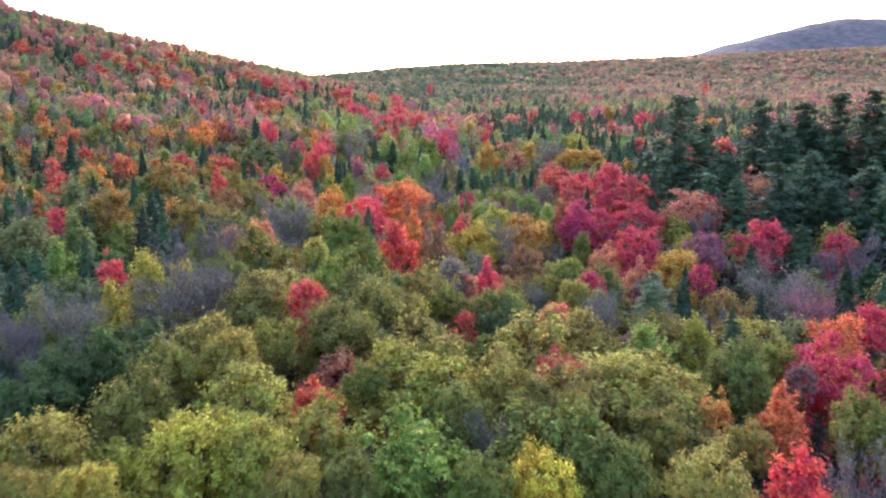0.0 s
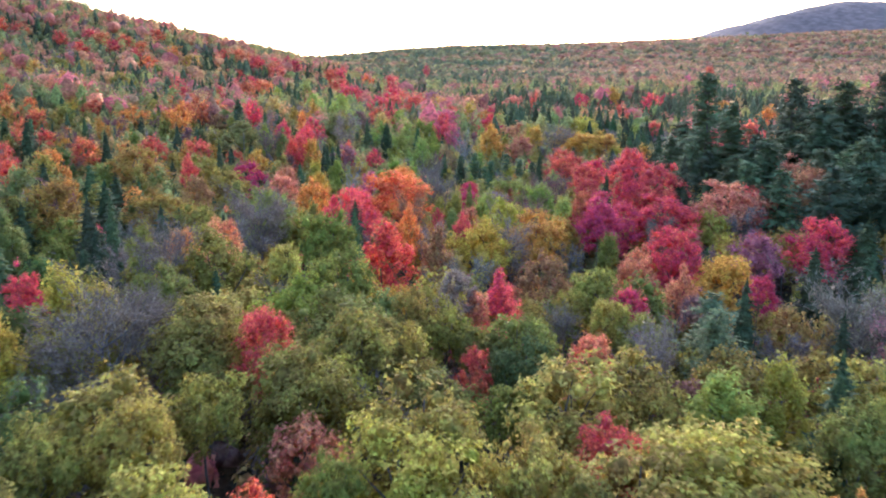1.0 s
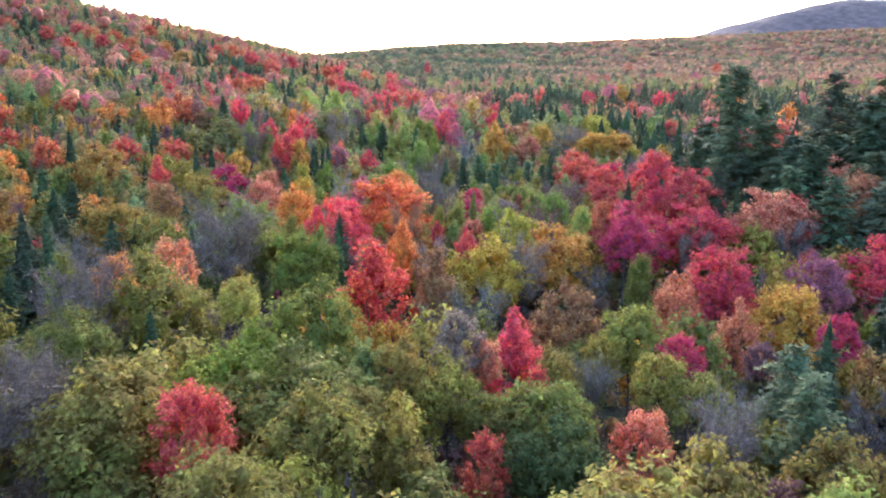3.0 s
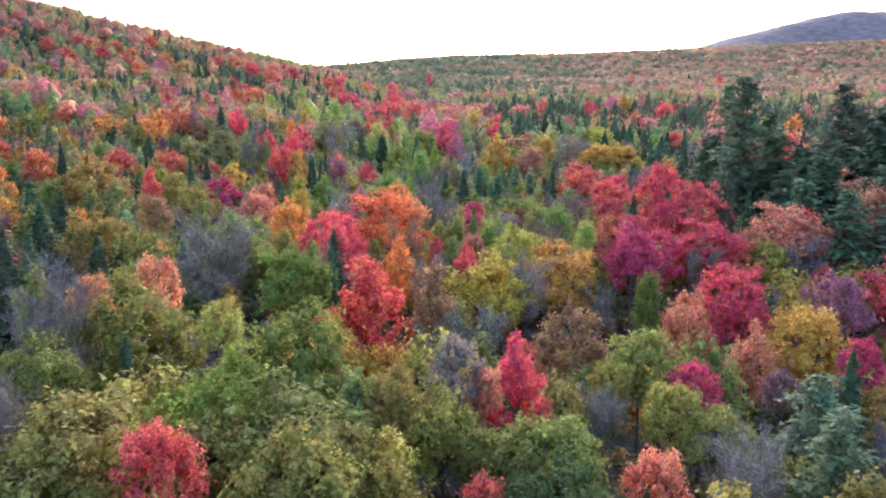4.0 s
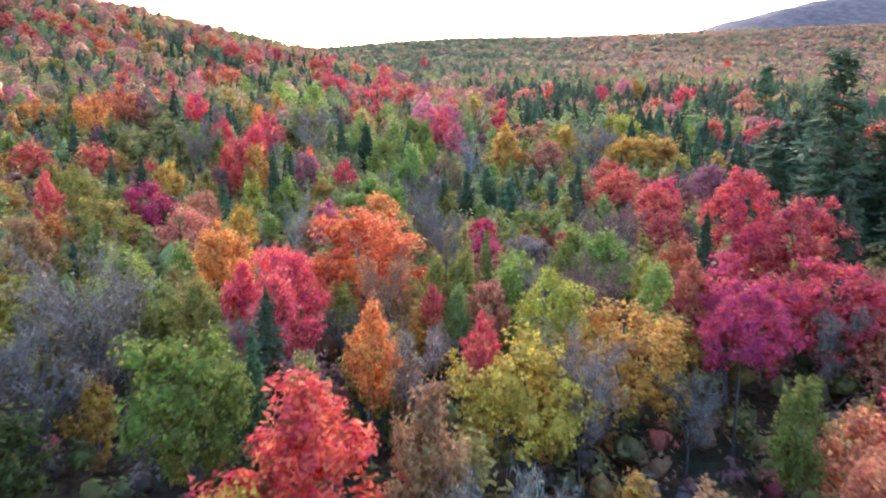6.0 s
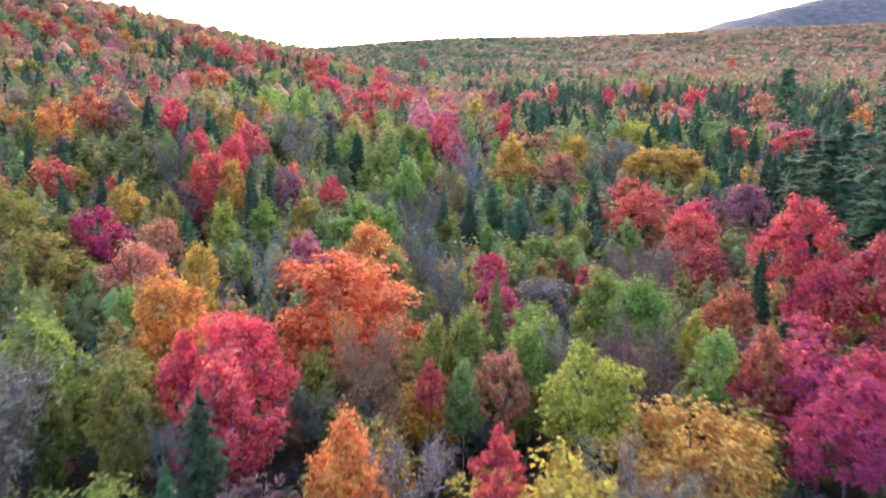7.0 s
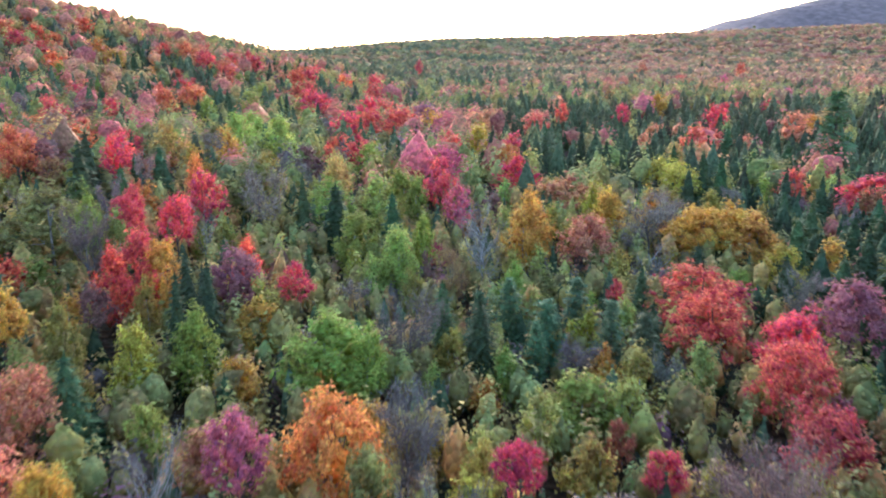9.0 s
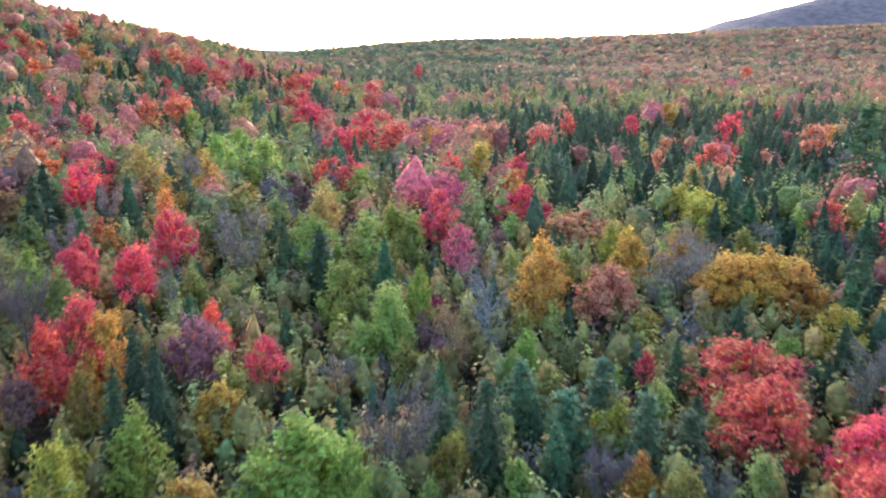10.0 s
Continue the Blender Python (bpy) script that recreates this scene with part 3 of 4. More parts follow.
flame_maple(5.3, 79.0, 11.7, 4.6, "pinkred")
bare_tree(39.5, 79.6, 12.6, 8.7, "ash")
oak(-22.5, 81.0, 14.1, 10.3, "moss")
oak(14.7, 82.0, 11.9, 5.6, "olive")
birch(-29.4, 82.0, 14.7, 3.8, "moss")
spruce(49.2, 82.1, 13.3, 8.8, "spruce")
layered_maple(32.1, 84.0, 12.6, 3.9, "magenta")
maple(-26.4, 84.5, 13.8, 3.9, "amber")
flame_maple(25.2, 88.0, 12.1, 4.6, "salmon")
maple(10.7, 88.5, 12.2, 6.3, "brown")
birch(-55.8, 91.6, 12.4, 8.6, "sage")
oak(31.2, 92.0, 12.7, 7.9, "gold")
spruce(41.5, 93.1, 13.7, 7.4, "spruce")
maple(-24.9, 93.5, 14.6, 4.8, "salmon")
flame_maple(-6.6, 95.0, 13.5, 9.5, "scarlet")
spruce(59.1, 95.0, 10.1, 9.4, "fir")
maple(22.2, 96.0, 12.1, 5.7, "salmon")
birch(-0.9, 96.0, 12.8, 4.4, "brown")
layered_maple(37.8, 100.0, 13.4, 6.3, "rose")
birch(-52.9, 100.1, 12.4, 5.1, "sage")
oak(-14.0, 101.0, 13.5, 7.8, "moss")
layered_maple(28.3, 102.0, 13.2, 7.9, "crimson")
birch(20.3, 102.5, 11.8, 3.4, "moss")
birch(-8.2, 104.5, 11.1, 3.5, "sage")
spruce(-11.2, 104.5, 12.8, 3.1, "fir")
spruce(53.2, 104.6, 13.5, 9.7, "spruce")
spruce(-41.9, 105.0, 13.2, 4.6, "fir")
maple(59.2, 105.1, 12.6, 5.6, "crimson")
maple(-57.9, 105.6, 12.4, 4.0, "crimson")
flame_maple(2.1, 106.5, 11.8, 2.2, "red")
oak(4.7, 107.0, 11.6, 9.7, "mustard")
bare_tree(8.9, 107.5, 10.5, 4.2, "rosegray")
layered_maple(49.6, 108.1, 12.9, 9.5, "crimson")
birch(-4.9, 110.0, 12.8, 3.6, "amber")
flame_maple(2.5, 110.0, 12.1, 2.5, "red")
spruce(-11.9, 111.5, 12.8, 5.8, "spruce")
pine(69.0, 112.0, 9.8, 10.3, "darkpine")
oak(12.9, 113.5, 12.0, 9.8, "gold")
bare_tree(-14.1, 113.5, 9.8, 2.3, "ash")
layered_maple(21.2, 114.0, 13.4, 6.0, "magenta")
bare_tree(-25.5, 115.0, 12.4, 8.9, "ash")
flame_maple(-12.3, 116.5, 13.0, 6.1, "pinkred")
maple(-55.3, 117.7, 12.6, 7.8, "bronze")
birch(-18.5, 118.0, 11.7, 3.6, "olive")
birch(-24.0, 120.0, 11.4, 4.0, "moss")
oak(8.7, 120.5, 12.2, 6.5, "yelgreen")
maple(-12.8, 123.0, 13.1, 6.9, "pinkred")
maple(-42.3, 123.0, 11.6, 9.7, "bronze")
flame_maple(20.2, 123.0, 12.7, 4.5, "rust")
flame_maple(-16.4, 123.0, 11.7, 3.9, "pinkred")
flame_maple(-0.9, 123.0, 10.1, 2.2, "red")
birch(1.1, 123.0, 10.1, 2.5, "sage")
layered_maple(23.9, 123.5, 12.4, 11.2, "magenta")
bare_tree(-4.9, 124.0, 11.5, 4.7, "brown")
layered_maple(33.1, 125.0, 12.2, 11.0, "crimson")
birch(-26.2, 125.0, 12.1, 7.0, "grass")
pine(66.6, 125.0, 13.6, 10.3, "darkpine")
maple(3.7, 125.5, 10.0, 4.3, "salmon")
birch(18.1, 126.0, 11.5, 3.1, "lime")
bare_tree(12.9, 126.5, 10.4, 4.7, "rosebrown")
bare_tree(-14.8, 127.0, 9.8, 2.7, "rosegray")
layered_maple(43.3, 128.0, 13.6, 11.4, "salmon")
pine(75.1, 128.0, 15.6, 12.6, "darkpine")
birch(5.8, 128.5, 10.9, 4.6, "grass")
bare_tree(7.9, 128.5, 9.6, 2.7, "rosegray")
pine(59.9, 130.0, 13.0, 10.7, "darkpine")
pine(86.0, 130.0, 11.7, 13.1, "darkpine")
birch(1.7, 130.5, 11.2, 3.9, "olive")
birch(-0.7, 130.5, 10.5, 2.8, "olive")
maple(-13.3, 131.0, 10.1, 2.5, "rust")
bare_tree(22.9, 131.5, 9.0, 3.3, "rosebrown")
birch(6.6, 132.5, 10.8, 4.9, "grass")
birch(18.7, 133.0, 10.2, 2.3, "yelgreen")
spruce(25.7, 133.5, 9.6, 4.5, "spruce")
birch(-15.4, 134.5, 9.8, 3.1, "moss")
maple(-21.2, 135.0, 12.5, 6.1, "amber")
pine(67.7, 135.0, 17.7, 11.6, "pine")
maple(-40.1, 135.5, 11.8, 4.9, "brown")
maple(-7.7, 135.5, 13.6, 11.1, "blaze")
spruce(39.1, 136.5, 16.0, 6.9, "spruce")
maple(59.6, 137.5, 13.2, 7.5, "salmon")
layered_maple(35.8, 138.0, 14.7, 8.7, "red")
birch(15.8, 138.0, 11.3, 5.8, "grass")
spruce(4.2, 138.0, 11.7, 3.0, "moss")
birch(-34.6, 138.0, 11.2, 3.2, "sage")
maple(24.1, 140.0, 10.3, 5.3, "rust")
maple(31.4, 140.5, 11.5, 5.8, "crimson")
birch(13.4, 142.0, 11.0, 6.2, "grass")
birch(-10.9, 142.0, 11.0, 3.0, "sage")
pine(49.4, 142.0, 14.6, 9.2, "darkpine")
maple(4.3, 143.0, 10.6, 4.8, "magenta")
bare_tree(0.2, 143.0, 10.9, 4.0, "mauve")
birch(-21.7, 145.0, 12.1, 3.5, "gold")
spruce(28.2, 145.0, 11.9, 4.7, "spruce")
dead_tree(-16.0, 146.0, 12.6, 3.4, "ash")
maple(9.3, 147.5, 8.6, 5.9, "rosegray")
layered_maple(32.9, 148.5, 15.7, 8.6, "red")
pine(54.7, 148.5, 15.3, 9.1, "darkpine")
bare_tree(18.5, 148.5, 10.5, 6.8, "rosebrown")
pine(103.7, 150.0, 15.4, 13.5, "darkpine")
birch(-4.6, 150.5, 10.5, 3.9, "sage")
maple(-29.5, 151.0, 10.9, 7.3, "salmon")
oak(-39.6, 152.5, 10.6, 8.0, "goldolive")
layered_maple(63.1, 152.7, 12.7, 11.7, "salmon")
layered_maple(4.7, 153.5, 9.4, 3.6, "magenta")
maple(-13.7, 154.0, 11.4, 4.4, "pink")
maple(-7.4, 155.0, 12.4, 7.4, "amber")
maple(14.9, 156.0, 7.5, 3.1, "crimson")
flame_maple(-48.1, 156.7, 12.3, 4.1, "red")
bare_tree(-2.6, 157.5, 11.2, 4.6, "mauve")
pine(89.8, 158.0, 25.5, 13.5, "darkpine")
pine(54.0, 158.0, 18.0, 12.4, "darkpine")
maple(27.5, 159.0, 9.2, 5.9, "red")
oak(-59.0, 159.8, 12.4, 12.4, "bronze")
pine(71.7, 160.0, 20.6, 13.5, "darkpine")
maple(-30.6, 160.9, 10.8, 5.5, "salmon")
flame_maple(13.1, 162.0, 6.7, 2.7, "rust")
maple(-45.9, 162.5, 11.4, 4.5, "olive")
spruce(-28.2, 162.5, 11.0, 5.9, "fir")
layered_maple(-38.6, 163.6, 10.7, 8.7, "magenta")
pine(86.1, 165.0, 24.5, 13.5, "darkpine")
pine(100.0, 165.0, 20.4, 13.5, "darkpine")
birch(-33.9, 166.5, 10.2, 4.0, "sage")
layered_maple(28.6, 167.6, 10.4, 6.8, "coral")
pine(52.0, 168.0, 26.5, 13.5, "darkpine")
birch(11.3, 168.1, 7.6, 6.9, "grass")
birch(-26.4, 170.9, 10.5, 4.0, "yelgreen")
pine(81.4, 172.0, 22.3, 13.5, "darkpine")
spruce(-69.8, 172.4, 13.0, 5.7, "spruce")
birch(-6.4, 172.9, 10.2, 3.4, "grass")
birch(-33.4, 173.0, 11.6, 3.6, "olive")
spruce(-46.8, 173.5, 12.6, 4.1, "spruce")
spruce(60.2, 173.9, 12.6, 13.5, "spruce")
birch(-10.1, 174.0, 11.1, 9.8, "grass")
maple(-39.4, 174.5, 11.8, 5.0, "gold")
maple(31.5, 175.0, 10.5, 7.0, "pinkred")
birch(5.7, 175.4, 7.1, 3.6, "grass")
birch(-13.4, 175.9, 9.0, 3.6, "sage")
pine(73.1, 176.0, 23.3, 13.5, "darkpine")
birch(-22.7, 176.4, 10.5, 5.7, "grass")
birch(15.0, 176.4, 6.9, 3.3, "gold")
bare_tree(12.6, 176.9, 7.1, 3.7, "mauve")
spruce(3.4, 178.0, 10.4, 5.7, "spruce")
pine(18.9, 178.0, 9.1, 4.7, "fir")
pine(8.7, 178.4, 8.2, 3.0, "pine")
birch(0.7, 178.4, 7.7, 3.8, "olive")
bare_tree(-3.2, 178.9, 9.9, 5.3, "mauve")
spruce(-25.1, 179.0, 12.4, 4.4, "spruce")
spruce(-93.9, 179.2, 12.8, 8.2, "spruce")
spruce(-89.5, 180.0, 12.9, 7.5, "spruce")
pine(16.3, 181.0, 9.2, 4.7, "pine")
maple(-34.0, 181.9, 10.0, 3.6, "rosebrown")
maple(40.3, 182.0, 10.8, 8.3, "rose")
spruce(0.1, 182.0, 10.7, 5.1, "fir")
layered_maple(26.5, 182.4, 9.9, 9.0, "coral")
pine(3.6, 182.4, 9.8, 4.3, "fir")
spruce(20.8, 182.4, 8.7, 4.4, "spruce")
pine(10.3, 183.0, 8.6, 4.8, "pine")
spruce(-23.4, 183.5, 12.4, 4.6, "spruce")
spruce(69.0, 183.9, 12.0, 13.5, "spruce")
birch(-30.1, 184.4, 10.0, 3.3, "goldolive")
birch(-19.2, 185.9, 7.8, 6.4, "mustard")
pine(6.8, 186.5, 9.8, 4.9, "pine")
flame_maple(-34.1, 186.9, 12.7, 5.6, "scarlet")
spruce(-25.1, 187.4, 10.5, 3.5, "spruce")
pine(14.0, 187.5, 9.4, 5.1, "pine")
bare_tree(37.6, 187.9, 8.4, 3.0, "ash")
spruce(-27.1, 188.4, 11.5, 4.8, "spruce")
spruce(-0.1, 188.9, 8.7, 4.5, "fir")
layered_maple(27.8, 190.2, 10.1, 11.3, "coral")
birch(-30.5, 191.0, 12.1, 4.7, "gold")
layered_maple(-16.1, 191.0, 10.2, 4.4, "crimson")
flame_maple(-33.6, 192.8, 12.5, 6.4, "red")
spruce(22.3, 193.4, 8.7, 4.8, "fir")
maple(-23.1, 194.0, 11.1, 6.5, "rose")
flame_maple(20.0, 195.4, 6.8, 2.2, "red")
birch(-3.4, 195.4, 8.1, 3.8, "olive")
birch(8.3, 195.9, 8.7, 4.6, "grass")
spruce(39.7, 196.4, 8.6, 5.8, "spruce")
birch(34.8, 197.4, 6.7, 3.9, "grass")
flame_maple(-22.9, 197.9, 10.8, 4.5, "scarlet")
bare_tree(-41.8, 198.4, 12.6, 4.6, "mauve")
birch(12.5, 198.9, 6.9, 3.4, "sage")
birch(-8.2, 199.9, 8.6, 3.6, "lime")
bare_tree(1.1, 199.9, 8.7, 4.6, "brown")
birch(41.3, 200.5, 8.7, 6.0, "yelgreen")
birch(-39.1, 200.9, 12.5, 4.1, "sage")
birch(-5.5, 201.5, 11.2, 5.8, "lime")
layered_maple(66.9, 201.5, 10.8, 10.3, "crimson")
spruce(-16.3, 201.9, 8.9, 4.6, "fir")
spruce(31.4, 202.4, 8.4, 5.5, "spruce")
dead_tree(26.0, 203.9, 8.7, 5.8, "ash")
dead_tree(5.1, 204.4, 12.1, 5.8, "ash")
birch(-44.0, 204.9, 13.4, 3.7, "grass")
layered_maple(-39.7, 205.6, 12.9, 4.2, "crimson")
birch(-5.6, 205.9, 10.3, 4.6, "lime")
birch(-50.3, 207.7, 13.4, 11.7, "sage")
dead_tree(5.0, 208.7, 12.7, 6.1, "ash")
birch(-2.5, 208.9, 11.1, 3.4, "grass")
flame_maple(-40.4, 209.9, 13.2, 4.1, "crimson")
maple(-35.2, 210.9, 12.3, 5.6, "pinkred")
dead_tree(-31.2, 210.9, 11.7, 3.7, "ash")
birch(41.8, 211.8, 9.8, 8.3, "gold")
birch(11.5, 211.9, 13.1, 6.7, "gold")
maple(19.4, 211.9, 10.4, 8.0, "salmon")
birch(-11.7, 213.0, 9.9, 6.3, "grass")
oak(35.9, 214.8, 9.8, 10.9, "mustard")
bare_tree(28.6, 216.4, 10.1, 7.8, "ash")
birch(12.2, 216.4, 13.0, 5.9, "gold")
spruce(-7.0, 217.9, 11.7, 5.6, "fir")
oak(39.8, 218.4, 9.8, 11.0, "mustard")
spruce(-15.3, 220.9, 12.0, 8.7, "spruce")
birch(24.2, 221.5, 10.7, 5.6, "gold")
bare_tree(33.9, 224.4, 9.8, 5.0, "rosegray")
maple(2.6, 225.9, 11.3, 5.1, "pink")
maple(-35.7, 226.3, 12.2, 7.1, "pinkred")
maple(-71.7, 226.3, 13.2, 6.9, "amber")
birch(25.1, 226.4, 10.5, 4.0, "yellow")
spruce(-20.9, 226.4, 12.1, 5.5, "fir")
birch(31.8, 226.9, 9.9, 5.6, "gold")
bare_tree(-27.0, 227.4, 11.5, 8.2, "rosegray")
birch(-16.5, 229.4, 11.4, 7.6, "grass")
birch(23.5, 229.4, 10.5, 4.8, "yelgreen")
birch(-10.1, 230.5, 11.8, 7.1, "lime")
birch(-3.9, 230.9, 11.1, 4.1, "moss")
birch(43.1, 232.9, 8.4, 5.0, "olive")
spruce(-57.0, 233.4, 13.4, 8.1, "spruce")
maple(70.1, 236.4, 10.3, 11.5, "pinkred")
maple(-116.7, 236.7, 8.8, 6.5, "orange")
birch(-6.6, 237.4, 11.0, 6.9, "grass")
birch(-30.5, 238.2, 11.8, 10.8, "sage")
birch(-40.4, 238.4, 12.2, 3.6, "amber")
maple(-89.3, 239.5, 8.8, 11.6, "amber")
spruce(-97.9, 240.7, 8.7, 5.8, "fir")
maple(21.2, 241.4, 9.4, 10.6, "salmon")
birch(-18.3, 242.1, 11.7, 5.4, "tan")
maple(-71.2, 242.1, 13.5, 7.4, "flame")
maple(-0.4, 242.4, 12.0, 6.7, "pinkred")
spruce(-59.9, 242.8, 13.3, 8.0, "spruce")
birch(-115.8, 243.8, 7.8, 6.8, "sage")
maple(-102.6, 245.2, 8.8, 8.8, "redorange")
birch(-30.5, 245.4, 11.9, 8.7, "goldolive")
birch(-18.2, 248.4, 11.7, 5.3, "tan")
maple(-57.0, 248.9, 12.4, 7.4, "pinkred")
oak(42.5, 248.9, 9.4, 7.7, "yelgreen")
spruce(51.4, 253.6, 10.3, 6.4, "fir")
flame_maple(13.9, 254.1, 10.4, 9.8, "crimson")
oak(44.2, 254.5, 9.4, 8.0, "yelgreen")
birch(-45.6, 255.0, 10.6, 6.7, "gold")
maple(1.4, 256.7, 11.5, 10.1, "pink")
birch(-67.9, 258.6, 8.2, 6.8, "sage")
maple(-133.3, 258.8, 9.3, 10.8, "flame")
maple(-81.0, 259.5, 9.3, 8.7, "flame")
birch(-19.8, 259.7, 10.2, 6.9, "lime")
birch(63.8, 260.1, 10.0, 5.3, "lime")
oak(42.6, 262.3, 9.4, 8.4, "yelgreen")
birch(-91.3, 263.3, 8.5, 6.8, "olive")
birch(-41.4, 265.2, 12.6, 6.8, "gold")
maple(-63.8, 265.2, 9.5, 10.7, "coral")
maple(12.8, 266.3, 10.8, 6.4, "amber")
spruce(52.3, 266.9, 10.4, 6.3, "fir")
maple(-55.2, 268.6, 12.6, 7.0, "tan")
maple(-26.6, 268.6, 10.1, 7.4, "rosebrown")
spruce(40.8, 269.8, 10.4, 7.1, "spruce")
spruce(-140.4, 271.0, 9.8, 5.8, "spruce")
maple(-74.9, 271.4, 9.9, 10.5, "orange")
maple(-120.5, 271.4, 9.9, 11.0, "flame")
spruce(48.0, 272.8, 10.4, 6.6, "fir")
birch(-14.7, 273.2, 10.3, 7.6, "grass")
spruce(34.2, 273.4, 10.7, 6.6, "spruce")
bare_tree(-45.4, 274.0, 9.8, 7.9, "rosegray")
maple(51.3, 276.6, 6.1, 10.4, "goldolive")
spruce(78.4, 276.6, 7.3, 7.2, "fir")
birch(71.0, 277.1, 9.5, 7.9, "sage")
spruce(-96.1, 278.8, 10.3, 5.8, "spruce")
pine(22.8, 279.6, 11.7, 5.9, "pine")
maple(14.4, 279.7, 9.1, 9.2, "amber")
birch(-34.5, 280.3, 14.5, 8.5, "lime")
maple(2.3, 280.9, 11.6, 4.7, "coral")
birch(-57.8, 281.6, 9.6, 6.8, "grass")
maple(-67.9, 281.8, 8.8, 8.2, "pinkred")
birch(-44.4, 283.8, 14.1, 8.0, "lime")
maple(-22.4, 283.8, 10.9, 8.1, "coral")
maple(-17.4, 284.0, 11.0, 6.7, "red")
spruce(-5.4, 284.8, 13.0, 6.3, "spruce")
spruce(-76.2, 285.8, 6.2, 6.0, "spruce")
flame_maple(15.5, 286.3, 11.0, 11.6, "crimson")
spruce(9.3, 286.9, 7.3, 6.8, "fir")
spruce(70.5, 288.0, 11.3, 8.0, "fir")
birch(-48.3, 288.2, 10.1, 7.8, "gold")
spruce(31.7, 288.7, 11.2, 6.4, "spruce")
spruce(59.9, 289.0, 5.3, 5.1, "fir")
birch(53.6, 290.7, 10.3, 6.3, "tan")
maple(-82.8, 293.6, 8.7, 7.1, "redorange")
maple(2.5, 294.5, 11.3, 6.0, "pinkred")
spruce(-119.1, 294.9, 11.4, 5.8, "spruce")
birch(-65.0, 295.0, 9.8, 7.2, "tan")
birch(-40.8, 295.8, 11.2, 8.1, "lime")
birch(-52.3, 295.9, 10.5, 6.8, "sage")
maple(-95.8, 296.1, 8.2, 10.5, "orange")
spruce(24.6, 296.9, 11.7, 7.6, "fir")
spruce(50.6, 297.8, 4.7, 4.3, "spruce")
birch(-159.6, 299.4, 10.7, 6.8, "goldolive")
spruce(-3.5, 299.5, 9.6, 5.9, "spruce")
pine(94.0, 300.0, 25.2, 11.3, "pine")
spruce(72.5, 303.8, 8.5, 6.8, "fir")
spruce(47.4, 304.7, 4.8, 4.2, "fir")
birch(-41.1, 305.7, 11.1, 6.8, "lime")
maple(-95.1, 307.0, 12.0, 8.5, "red")
spruce(41.6, 307.7, 5.2, 4.2, "fir")
spruce(87.2, 309.1, 13.0, 10.1, "fir")
birch(-40.1, 310.3, 12.4, 8.4, "lime")
birch(9.4, 310.7, 11.7, 8.4, "mustard")
birch(120.5, 310.8, 16.2, 10.1, "amber")
spruce(-59.0, 313.2, 9.2, 7.1, "fir")
birch(59.9, 314.7, 9.7, 6.5, "lime")
spruce(-25.0, 314.7, 10.5, 8.0, "fir")
maple(-141.2, 314.9, 12.5, 11.6, "amber")
spruce(-31.8, 315.3, 10.2, 7.8, "fir")
birch(-46.7, 316.7, 11.6, 6.8, "lime")
maple(-90.9, 317.5, 11.3, 11.0, "rosebrown")
spruce(-73.7, 318.0, 9.4, 7.1, "fir")
maple(-103.4, 321.4, 11.0, 11.0, "red")
maple(-87.1, 322.2, 12.7, 9.6, "red")
maple(68.5, 323.3, 15.4, 11.0, "coral")
maple(55.1, 325.0, 11.2, 6.7, "salmon")
spruce(38.5, 326.4, 7.2, 5.4, "fir")
birch(-50.7, 326.6, 11.8, 6.8, "lime")
spruce(-69.0, 328.3, 10.4, 7.7, "fir")
spruce(49.3, 330.5, 8.3, 6.1, "fir")
spruce(29.3, 332.0, 8.1, 6.0, "fir")
spruce(-93.4, 334.3, 12.7, 6.9, "spruce")
spruce(-98.2, 335.8, 12.7, 5.8, "fir")
spruce(81.5, 336.4, 14.3, 10.5, "fir")
maple(-26.2, 336.4, 12.8, 11.1, "pinkred")
oak(-129.7, 336.9, 12.8, 11.6, "olive")
maple(-20.7, 337.4, 13.4, 9.9, "coral")
spruce(42.5, 340.6, 8.4, 6.3, "fir")
bare_tree(111.1, 344.4, 10.6, 8.3, "ash")
spruce(-60.0, 345.2, 11.2, 8.3, "fir")
maple(-11.9, 346.2, 13.4, 13.5, "coral")
birch(-2.9, 349.8, 13.1, 8.5, "mustard")
maple(14.6, 352.8, 12.9, 11.0, "salmon")
spruce(-63.2, 353.1, 12.7, 5.9, "spruce")
maple(29.3, 353.5, 11.3, 9.4, "coral")
maple(93.1, 354.4, 10.7, 6.9, "salmon")
maple(-11.7, 356.6, 13.6, 12.9, "coral")
maple(-4.5, 357.2, 14.7, 9.7, "rose")
birch(-71.3, 358.2, 11.8, 6.8, "grass")
spruce(-95.9, 359.0, 12.7, 6.7, "fir")
spruce(120.7, 361.0, 11.3, 12.7, "spruce")
spruce(53.1, 362.1, 10.1, 7.5, "fir")
maple(30.0, 362.4, 12.0, 11.0, "salmon")
maple(-85.8, 362.4, 12.8, 9.5, "flame")
maple(87.3, 365.9, 10.6, 9.0, "coral")
maple(-178.6, 366.0, 12.8, 11.6, "gold")
birch(17.3, 366.8, 11.7, 9.1, "salmon")
maple(-23.1, 366.8, 16.1, 11.0, "pinkred")
spruce(81.4, 367.6, 12.5, 9.2, "fir")
maple(68.9, 367.8, 10.7, 7.3, "salmon")
maple(115.0, 370.8, 15.8, 11.0, "salmon")
flame_maple(-118.8, 375.1, 10.9, 11.5, "red")
maple(-82.3, 378.9, 12.8, 11.6, "flame")
birch(-62.9, 380.1, 14.0, 9.1, "lime")
spruce(-70.8, 380.3, 12.7, 7.7, "spruce")
